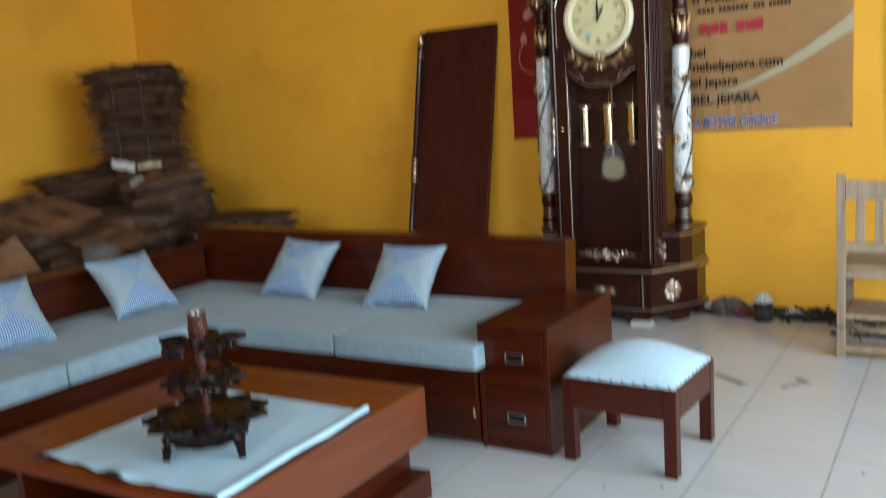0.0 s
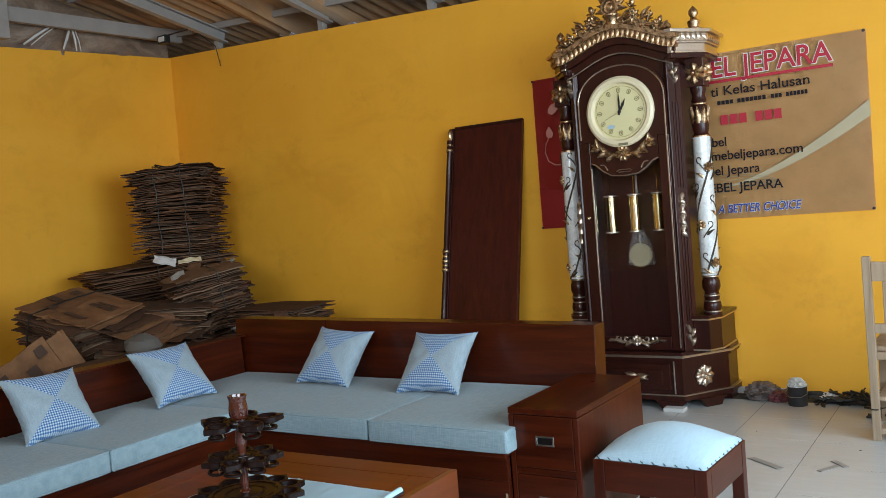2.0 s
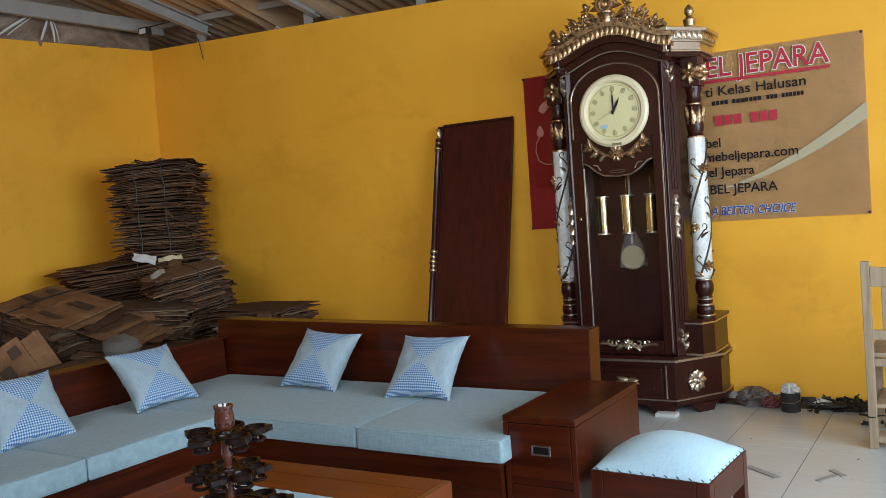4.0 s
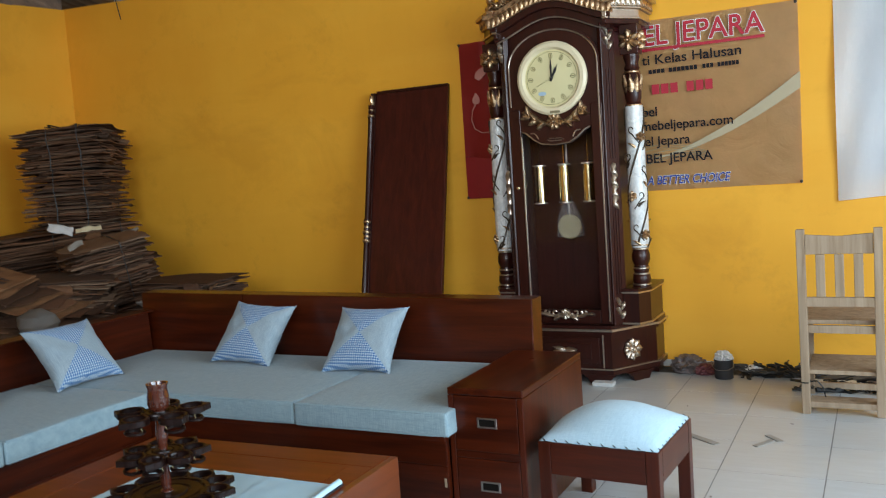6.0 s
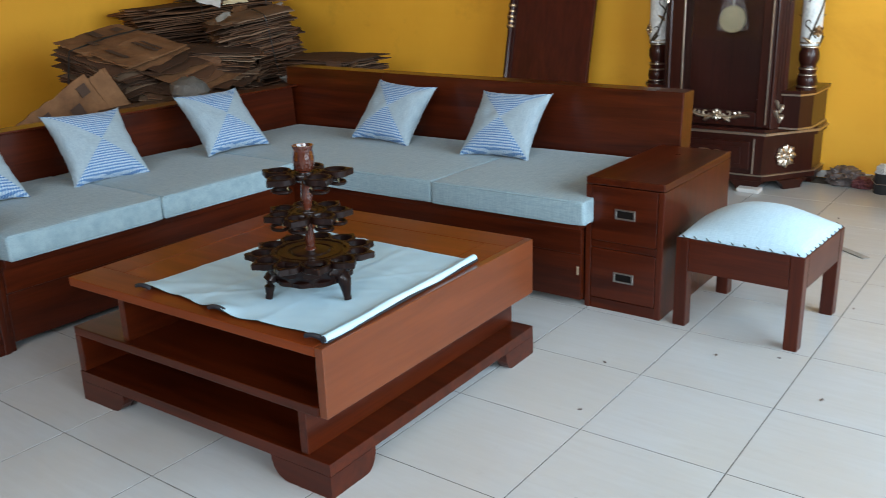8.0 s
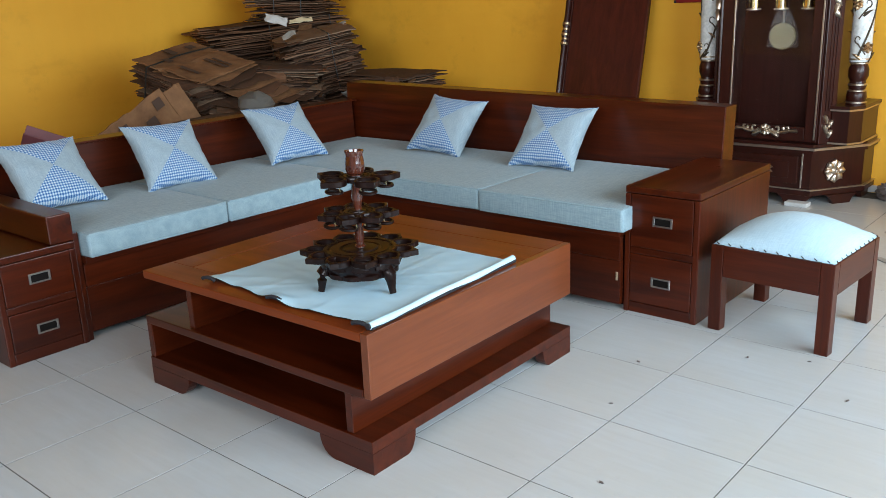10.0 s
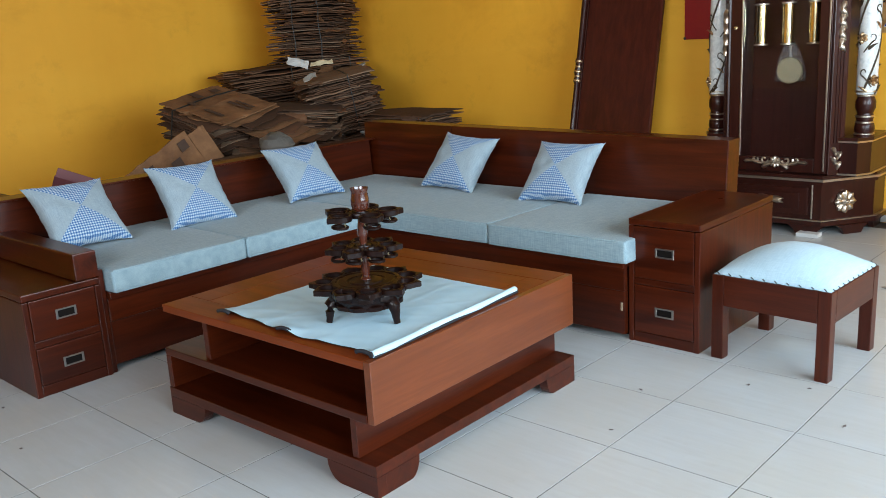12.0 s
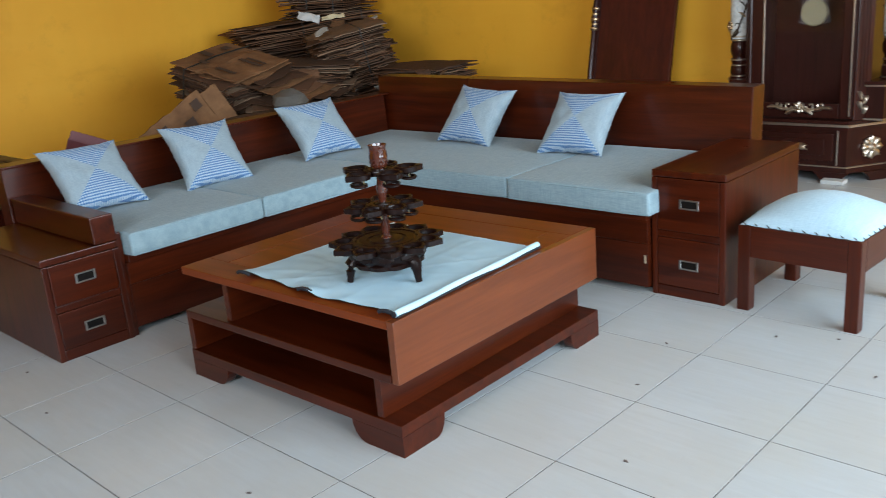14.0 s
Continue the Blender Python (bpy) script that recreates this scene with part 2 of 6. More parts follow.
n = m.noise(v, 1.5, 5, 0.65)
m.colour(m.ramp(n, [(0.32, (0.13, 0.090, 0.064)), (0.50, (0.42, 0.25, 0.125)), (0.72, (0.34, 0.26, 0.19))]))
m.bump(n, 0.2, 0.003)
ROOF = m.m

m = Mat("corrugated_cardboard", 0.85, spec=0.15)
o = m.node("ObjectInfo")
tone = m.ramp(o.outputs["Random"], [(0.0, (0.060, 0.029, 0.017)), (0.22, (0.180, 0.080, 0.040)), (0.40, (0.120, 0.072, 0.048)), (0.58, (0.085, 0.040, 0.022)), (0.80, (0.26, 0.122, 0.060)), (1.0, (0.32, 0.225, 0.150))])
v = m.coords()
n = m.noise(v, 6, 6, 0.7)
c = m.mix(m.math("MULTIPLY", n, 0.5), tone, (0.045, 0.028, 0.020))
flute = m.noise(m.coords((1, 1, 160)), 2.0, 2)
c = m.mix(m.math("MULTIPLY", flute, 0.4), c, (0.05, 0.033, 0.023))
m.colour(c).bump(m.math("ADD", n, flute), 0.35, 0.003)
CARD = m.m
m = Mat("clean_cardboard", 0.8, spec=0.15)
n = m.noise(m.coords(), 5, 6, 0.7)
m.colour(m.ramp(n, [(0.3, (0.120, 0.056, 0.027)), (0.7, (0.26, 0.130, 0.060))])).bump(n, 0.25, 0.003)
CARD_NEW = m.m
CARD_PRINT = plain_mat("faded_brown_print", (0.075, 0.038, 0.022), 0.85, 0.35, 30)

m = Mat("white_marbled_paint", 0.3, coat=0.3)
n = m.noise(m.coords(), 30, 5, 0.6, 1.0)
m.colour(m.ramp(n, [(0.3, (0.52, 0.54, 0.53)), (0.6, (0.74, 0.75, 0.73))]))
MARBLE = m.m

m = Mat("clear_glass", 0.02)
m.b.inputs["Transmission Weight"].default_value = 1.0
m.colour((0.95, 0.95, 0.95))
m.b.inputs["IOR"].default_value = 1.22
GLASS = m.m
m = Mat("clear_plastic_bag", 0.1)
m.b.inputs["Transmission Weight"].default_value = 0.96
m.b.inputs["IOR"].default_value = 1.05
m.colour((0.93, 0.93, 0.92)).bump(m.noise(m.coords(), 30, 5), 0.35, 0.01)
BAG = m.m
m = Mat("dusty_plastic_bag", 0.28)
m.b.inputs["Transmission Weight"].default_value = 0.70
m.b.inputs["IOR"].default_value = 1.12
m.colour((0.34, 0.32, 0.29)).bump(m.noise(m.coords(), 22, 6, 0.7), 0.7, 0.02)
DUSTY_BAG = m.m
m = Mat("white_translucent_sheet", 0.55)
m.b.inputs["Transmission Weight"].default_value = 0.15
n = m.noise(m.coords((2, 2, 0.7), False), 3, 5)
m.colour(m.ramp(n, [(0.3, (0.88, 0.89, 0.90)), (0.7, (0.95, 0.95, 0.95))])).bump(m.noise(m.coords((6, 6, 2), False), 4, 6, 0.7), 0.35, 0.008)
SHEET = m.m

# ---- mesh helpers ----


def empty(name, x, y, z=0.0, rz=0.0):
    ob = new(name)
    ob.empty_display_size = 0.1
    ob.matrix_basis = pose(x, y, z, 0, 0, rz)
    return ob


def part(name, bm, material, parent=None, label="", smooth=False):
    """Links a bmesh as one mesh object, under its parent if there is one."""
    me = bpy.data.meshes.new(name)
    bmesh.ops.recalc_face_normals(bm, faces=bm.faces)
    bm.to_mesh(me)
    bm.free()
    if smooth:
        me.polygons.foreach_set("use_smooth", [True] * len(me.polygons))
        me.set_sharp_from_angle(angle=radians(38))
    me.materials.append(material)
    ob = new(name, me)
    ob.parent = parent
    if label:
        ob["label"] = label
    return ob


def thing(name, bm, material, label, category, kind="", group="", smooth=False):
    return tagged(part(name, bm, material, None, "", smooth), label, category, group, kind)


def merged(*bms):
    """One bmesh out of several; the others are freed."""
    out = bmesh.new()
    for b in bms:
        me = bpy.data.meshes.new("tmp")
        b.to_mesh(me)
        out.from_mesh(me)
        bpy.data.meshes.remove(me)
        b.free()
    return out


def moved(bm, m):
    bmesh.ops.transform(bm, matrix=m, verts=bm.verts)
    return bm


def box(x0, x1, y0, y1, z0, z1, bev=0.003, seg=2):
    bm = bmesh.new()
    bmesh.ops.create_cube(bm, size=1)
    for v in bm.verts:
        v.co = Vector(((x0 + x1) / 2 + v.co.x * (x1 - x0), (y0 + y1) / 2 + v.co.y * (y1 - y0), (z0 + z1) / 2 + v.co.z * (z1 - z0)))
    if bev:
        bmesh.ops.bevel(bm, geom=bm.edges[:], offset=bev, segments=seg, profile=0.6, affect="EDGES")
    return bm


def prism(poly, z0, z1, bev=0.0):
    """A polygon of (x, y) raised from z0 to z1."""
    bm = bmesh.new()
    a = [bm.verts.new((x, y, z0)) for x, y in poly]
    b = [bm.verts.new((x, y, z1)) for x, y in poly]
    n = len(poly)
    bm.faces.new(a[::-1]), bm.faces.new(b)
    for i in range(n):
        bm.faces.new((a[i], a[(i + 1) % n], b[(i + 1) % n], b[i]))
    if bev:
        bmesh.ops.bevel(bm, geom=bm.edges[:], offset=bev, segments=1, affect="EDGES")
    return bm


def upright(bm):
    """Turns a prism drawn in x, y so that its y becomes z and its depth runs to -y."""
    return moved(bm, Matrix(((1, 0, 0, 0), (0, 0, -1, 0), (0, 1, 0, 0), (0, 0, 0, 1))))


def lathe(profile, seg=20, cap=True):
    """A profile of (radius, z) turned round z."""
    bm = bmesh.new()
    rings = [[bm.verts.new((r * math.cos(2 * math.pi * i / seg), r * math.sin(2 * math.pi * i / seg), z)) for i in range(seg)] for r, z in profile]
    for a, b in zip(rings, rings[1:]):
        for i in range(seg):
            bm.faces.new((a[i], a[(i + 1) % seg], b[(i + 1) % seg], b[i]))
    if cap:
        bm.faces.new(rings[0][::-1]), bm.faces.new(rings[-1])
    return bm


def ring(r_in, r_out, z0, z1, seg=18):
    """A flat ring with a hole through it."""
    e = min(0.003, (r_out - r_in) * 0.3)
    bm = lathe([(r_in, z0), (r_out - e, z0), (r_out, z0 + e), (r_out, z1 - e), (r_out - e, z1), (r_in + e, z1), (r_in, z1 - e), (r_in, z0)], seg, False)
    bmesh.ops.remove_doubles(bm, verts=bm.verts, dist=1e-5)
    return bm


def tube(points, radius, seg=6, closed=False):
    """A tube along points; radius may be a list."""
    bm = bmesh.new()
    pts = [Vector(p) for p in points]
    n = len(pts)
    rings = []
    for i, p in enumerate(pts):
        a, b = (pts[i - 1], pts[(i + 1) % n]) if closed else (pts[max(i - 1, 0)], pts[min(i + 1, n - 1)])
        d = (b - a).normalized()
        u = d.cross(Vector((0.31, 0.17, 0.93))).normalized()
        w = d.cross(u)
        r = radius[i] if isinstance(radius, (list, tuple)) else radius
        rings.append([bm.verts.new(p + r * (math.cos(2 * math.pi * k / seg) * u + math.sin(2 * math.pi * k / seg) * w)) for k in range(seg)])
    for i in range(n if closed else n - 1):
        a, b = rings[i], rings[(i + 1) % n]
        for k in range(seg):
            bm.faces.new((a[k], a[(k + 1) % seg], b[(k + 1) % seg], b[k]))
    if not closed:
        bm.faces.new(rings[0][::-1]), bm.faces.new(rings[-1])
    return bm


def leaf(length, width, thick=0.012, bend=0.3, petal=False):
    """A carved leaf that lies in x, z, grows along +z and stands out to -y."""
    bm = bmesh.new()
    n, k = 6, 5
    rows = []
    for i in range(n + 1):
        t = i / n
        w = width * math.sin(math.pi * min(1, 0.12 + 0.88 * t) ** 0.8) * 0.5 + 0.001
        if petal:
            w = width * (0.25 + 0.75 * t ** 0.8) * max(0.0, 1 - t ** 5) ** 0.5 * 0.5 + 0.001
        rows.append([bm.verts.new((w * s + bend * length * t * t * 0.5, -thick * (1 - s * s * 0.8) * (0.6 + 0.8 * math.sin(2.6 * t)), length * t)) for s in [j / (k - 1) * 2 - 1 for j in range(k)]])
    for a, b in zip(rows, rows[1:]):
        for j in range(k - 1):
            bm.faces.new((a[j], a[j + 1], b[j + 1], b[j]))
    back = [bm.verts.new((r[0].co.x, 0.003, r[0].co.z)) for r in rows] + [bm.verts.new((r[-1].co.x, 0.003, r[-1].co.z)) for r in rows]
    for i in range(n):
        bm.faces.new((rows[i][0], rows[i + 1][0], back[i + 1], back[i]))
        bm.faces.new((rows[i][-1], rows[i + 1][-1], back[n + 2 + i], back[n + 1 + i]))
    return bm


def rosette(r, petals=8, thick=0.014):
    """A carved flower that faces -y."""
    out = []
    for i in range(petals):
        out.append(moved(moved(leaf(r, r * 0.80, thick, 0.0, True), pose(0, 0, 0)), pose(0, 0, 0, 0, 360 * i / petals)))
    out.append(moved(lathe([(r * 0.38, 0), (r * 0.40, thick * 0.9), (r * 0.26, thick * 1.7), (r * 0.2, thick * 1.2), (r * 0.12, thick * 1.9), (0.001, thick * 2.1)], 12), pose(0, 0, 0, 90)))
    return merged(*out)

# ---- the setting ----
WALL_Y, WALL_X, EAST_X, FRONT_Y = 3.36, -5.16, 3.7, -5.0


def wall_top(x):
    return 2.90 - 0.043 * (x - WALL_X)


def roof_z(x, y):
    return wall_top(x) + 0.13 + 0.19 * (WALL_Y - y)


def slab(x0, x1, y0, y1, z0, za, zb):
    """A wall piece whose top runs from za at x0 to zb at x1."""
    bm = box(x0, x1, y0, y1, 0, 1, 0)
    for v in bm.verts:
        v.co.z = z0 if v.co.z < 0.5 else (za if v.co.x < (x0 + x1) / 2 else zb)
    return bm


WX0, WX1, WZ0, WZ1 = 0.90, 1.95, 1.08, 2.18
north = merged(
    slab(WALL_X - 0.12, WX0, WALL_Y, WALL_Y + 0.12, -0.02, wall_top(WALL_X), wall_top(WX0)),
    slab(WX0, WX1, WALL_Y, WALL_Y + 0.12, -0.02, WZ0, WZ0),
    slab(WX0, WX1, WALL_Y, WALL_Y + 0.12, WZ1, wall_top(WX0), wall_top(WX1)),
    slab(WX1, EAST_X + 0.12, WALL_Y, WALL_Y + 0.12, -0.02, wall_top(WX1), wall_top(EAST_X)))
thing("wall_north", north, WALL, "yellow painted plaster wall with a window opening", "wall", "structure")
bm = box(WALL_X - 0.12, WALL_X, FRONT_Y, WALL_Y, -0.02, 2.9, 0)
for v in bm.verts:
    if v.co.z > 1:
        v.co.z = 2.89 if v.co.y > 0 else 2.89 - 0.05 * (WALL_Y - FRONT_Y)
thing("wall_west", bm, WALL, "yellow painted plaster wall", "wall", "structure")
# unseen wall, added; its solid north end keeps daylight off the back wall
east = merged(box(EAST_X, EAST_X + 0.12, 2.05, WALL_Y, -0.02, 2.899, 0), box(EAST_X, EAST_X + 0.12, FRONT_Y, -2.65, -0.02, 2.899, 0), box(EAST_X, EAST_X + 0.12, FRONT_Y, WALL_Y, 2.9, 4.2, 0))
thing("wall_east", east, WALL, "unseen yellow painted wall round a wide shop opening", "wall", "structure")
# unseen wall, added to close the room round the front daylight
front = merged(box(WALL_X - 0.12, -2.1, FRONT_Y - 0.12, FRONT_Y, -0.02, 3.1, 0), box(2.9, EAST_X + 0.12, FRONT_Y - 0.12, FRONT_Y, -0.02, 3.1, 0), box(WALL_X - 0.12, EAST_X + 0.12, FRONT_Y - 0.12, FRONT_Y, 3.1, 4.4, 0))
thing("wall_south", front, WALL, "unseen yellow painted wall round a wide shop opening", "wall", "structure")
thing("ground", box(-60, 60, -60, 60, -0.3, -0.03, 0), GROUT, "bare grey ground outside the shop", "ground", "structure")

# roof of corrugated sheet, one mesh
bm = bmesh.new()
nx = 480
xs = [WALL_X - 1.2 + (EAST_X + 1.45 - WALL_X) * i / nx for i in range(nx + 1)]
rows = []
for y in (WALL_Y + 0.8, 1.6, 0.0, FRONT_Y - 0.3):
    rows.append([bm.verts.new((x, y - (0.55 if y > 4 and (-4.02 < x < -3.80 or -3.36 < x < -3.22) else 0), roof_z(x, y) + 0.09 + 0.018 * math.sin(x * 2 * math.pi / 0.13))) for x in xs])
for a, b in zip(rows, rows[1:]):
    for i in range(nx):
        bm.faces.new((a[i], a[i + 1], b[i + 1], b[i]))
thing("ceiling", bm, ROOF, "brown corrugated roof sheeting seen from below", "ceiling", "structure", smooth=True)


def channel(p, q, w=0.05, h=0.10, t=0.006):
    """An open C section from p to q."""
    p, q = Vector(p), Vector(q)
    d = q - p
    poly = [(0, 0), (w, 0), (w, t * 2), (t, t), (t, h - t), (w, h - t * 2), (w, h), (0, h)]
    bm = prism(poly, 0, d.length)
    z = d.normalized()
    x = Vector((0, 0, 1)).cross(z).normalized()
    y = z.cross(x)
    return moved(bm, Matrix.Translation(p) @ Matrix((x, y, z)).transposed().to_4x4())


for i, x in enumerate((-4.50, -3.29, -2.22, -1.05, 0.15, 1.35, 2.55)):
    thing("rafter", channel((x, WALL_Y + 0.05, roof_z(x, WALL_Y) - 0.085), (x, FRONT_Y, roof_z(x, FRONT_Y) - 0.085), 0.055, 0.10), GALV, "grey steel channel rafter under the roof", "rafter", "structure", "rafters")
    thing("rafter_bracket", box(x - 0.075, x - 0.02, WALL_Y + 0.005, WALL_Y + 0.06, wall_top(x) - 0.02, roof_z(x, WALL_Y) + 0.02, 0.003), GALV, "grey steel bracket between wall and rafter", "bracket", "structure", "rafter brackets")
for y in (3.30, 2.35, 1.2, 0.0, -1.3, -2.6):
    thing("purlin", channel((WALL_X, y, roof_z(WALL_X, y) + 0.018), (EAST_X, y, roof_z(EAST_X, y) + 0.018), 0.03, 0.05), GALV, "thin galvanised batten under the roof sheets", "batten", "structure", "roof battens")
thing("wall_beam", channel((-4.98, FRONT_Y, 2.86), (-4.98, WALL_Y, 3.00), 0.05, 0.11), GALV, "grey steel beam above the yellow wall", "beam", "structure")
thing("roof_post", box(-5.03, -4.95, 1.62, 1.70, 2.83, 3.5, 0.004), GALV, "grey steel post above the wall", "post", "structure")

# tarpaulin that closes the gap above the west wall
bm = bmesh.new()
rows = []
for i in range(61):
    y = -4.8 + i * 8.15 / 60
    row = []
    for j in range(9):
        t = j / 8
        fold = 0.035 * math.sin(y * 9 + 3 * t) * (1 - t) + 0.02 * math.sin(y * 23 + t * 5)
        row.append(bm.verts.new((WALL_X - 0.05 + fold + 0.05 * math.sin(3 * t), y, 2.80 + t * (roof_z(WALL_X, y) + 0.02 - 2.80))))
    rows.append(row)
for a, b in zip(rows, rows[1:]):
    for j in range(8):
        bm.faces.new((a[j], a[j + 1], b[j + 1], b[j]))
tarp = thing("tarpaulin", bm, TARP, "creased brown tarpaulin hung above the yellow wall", "tarpaulin", smooth=True)
for y, dy, r in ((1.90, 0.30, 0.012), (1.96, 0.27, 0.006), (2.24, 0.08, 0.011), (2.36, -0.04, 0.010), (2.40, -0.06, 0.005)):
    part("fold_strip", tube([(WALL_X + 0.05, y, 2.84), (WALL_X + 0.062, y + dy * 0.35, 2.92), (WALL_X + 0.06, y + dy * 0.8, 3.01), (WALL_X + 0.05, y + dy, 3.05)], [r * 0.6, r, r * 0.8, r * 0.4], 5), PAPER, tarp, "pale torn strip of sheeting")

# flood lamp and cable in the corner
lamp = empty("flood_lamp", -4.82, 3.02, 2.96)
tagged(lamp, "small black flood lamp on the roof beam", "lamp")
part("housing", box(-0.055, 0.055, -0.025, 0.025, -0.036, 0.036, 0.006), BLACK, lamp)
part("lens", box(-0.036, 0.036, -0.031, -0.023, -0.021, 0.021, 0.002), LAMP_GLASS, lamp, "pale glass lens")
part("bracket", box(0.05, 0.30, 0.004, 0.016, 0.028, 0.038, 0.002), BLACK, lamp)
part("cable", tube([(0.30, 0.01, 0.04), (0.33, 0.12, 0.0), (0.33, 0.28, -0.08), (0.34, 0.31, -0.25)], 0.004), BLACK, lamp)

# window with a sheet hung before it
win = empty("window_1", (WX0 + WX1) / 2, WALL_Y + 0.06, WZ0)
tagged(win, "window opening behind a white hanging sheet", "window", kind="structure")
hw, hh = (WX1 - WX0) / 2, WZ1 - WZ0
part("window_frame", merged(box(-hw, hw, -0.03, 0.03, 0, 0.05), box(-hw, hw, -0.03, 0.03, hh - 0.05, hh), box(-hw, -hw + 0.05, -0.03, 0.03, 0.05, hh - 0.05), box(hw - 0.05, hw, -0.03, 0.03, 0.05, hh - 0.05), box(-0.02, 0.02, -0.02, 0.02, 0.05, hh - 0.05)), RAW_WOOD, win)
bm = bmesh.new()
rows = []
for i in range(37):
    x = 0.80 + i * 1.25 / 36
    rows.append([bm.verts.new((x, WALL_Y - 0.022 - 0.008 * math.sin(x * 15 + j * 0.25) - 0.006 * math.sin(x * 31 - j * 0.4), 0.985 + 0.012 * math.sin(x * 7) * (1 - j / 24) + j * 1.33 / 24)) for j in range(25)])
for a, b in zip(rows, rows[1:]):
    for j in range(24):
        bm.faces.new((a[j], a[j + 1], b[j + 1], b[j]))
bmesh.ops.solidify(bm, geom=bm.faces[:], thickness=0.002)
thing("window_sheet", bm, SHEET, "white creased sheet hung over the window", "curtain", smooth=True)

thing("baseboard", box(-5.1, 0.18, WALL_Y - 0.014, WALL_Y - 0.001, 0.004, 0.045, 0.003), PAPER, "thin dusty white strip along the wall foot", "baseboard", "structure")

# ---- sofa ----
GAP = 0.004


def cup_handle(parent, x, z, y, w=0.078, h=0.038):
    """A steel pull round a near-black plate that stands for the shaded cup, on a front that faces -y."""
    rim = merged(box(x - w / 2, x + w / 2, y - 0.004, y + 0.002, z + h / 2 - 0.006, z + h / 2, 0.001, 1), box(x - w / 2, x + w / 2, y - 0.004, y + 0.002, z - h / 2, z - h / 2 + 0.006, 0.001, 1),
                 box(x - w / 2, x - w / 2 + 0.008, y - 0.004, y + 0.002, z - h / 2 + 0.006, z + h / 2 - 0.006, 0.001, 1), box(x + w / 2 - 0.008, x + w / 2, y - 0.004, y + 0.002, z - h / 2 + 0.006, z + h / 2 - 0.006, 0.001, 1))
    hd = part("handle", rim, STEEL, parent, "recessed steel pull")
    part("cup", box(x - w / 2 + 0.006, x + w / 2 - 0.006, y - 0.0015, y + 0.004, z - h / 2 + 0.005, z + h / 2 - 0.005, 0.001, 1), SHADE_AND_STUD, hd, "flat near-black plate that stands for the shaded hollow")
    return hd


def drawer_unit(width, depth, height, name, label):
    """A two-drawer chest whose front faces -y; its origin is the front left foot."""
    u = empty(name, 0, 0)
    tagged(u, label, "drawer unit")
    t = 0.022
    part("side_panel", box(0, t, 0, depth, 0, height - 0.026 - GAP / 2), TEAK_Z, u)
    part("side_panel", box(width - t, width, 0, depth, 0, height - 0.026 - GAP / 2), TEAK_Z, u)
    part("top", box(0, width, 0, depth, height - 0.026, height, 0.004), TEAK_Y, u)
    part("plinth", box(t, width - t, 0.003, 0.025, 0.0, 0.042), TEAK_X, u)
    part("rail", box(t, width - t, 0.003, 0.03, 0.5 * height - 0.012, 0.5 * height + 0.014), TEAK_X, u)
    # solid near-black body: shade between the drawers put into its colour
    part("carcass", box(t, width - t, 0.03, depth, 0.012, height - 0.028, 0), SHADE_AND_STUD, u)
    zs = ((0.044, 0.5 * height - 0.0138), (0.5 * height + 0.0158, height - 0.029))
    for z0, z1 in zs:
        d = part("drawer", box(t + 0.0018, width - t - 0.0018, 0.0005, 0.022, z0, z1, 0.0025), TEAK_X, u)
        cup_handle(d, width * 0.5 + 0.005, (z0 + z1) / 2 + (0.006 if z0 > 0.1 else -0.004), 0.001)
    return u


du = drawer_unit(0.295, 0.66, 0.494, "drawer_unit", "reddish teak two-drawer end unit of the sofa")
du.matrix_basis = pose(-0.415, 0.828, 0)
dl = drawer_unit(0.295, 0.72, 0.395, "drawer_unit", "low reddish teak two-drawer unit beside the sofa arm")
dl.matrix_basis = pose(-1.865, -0.888, 0, 0, 0, 90)


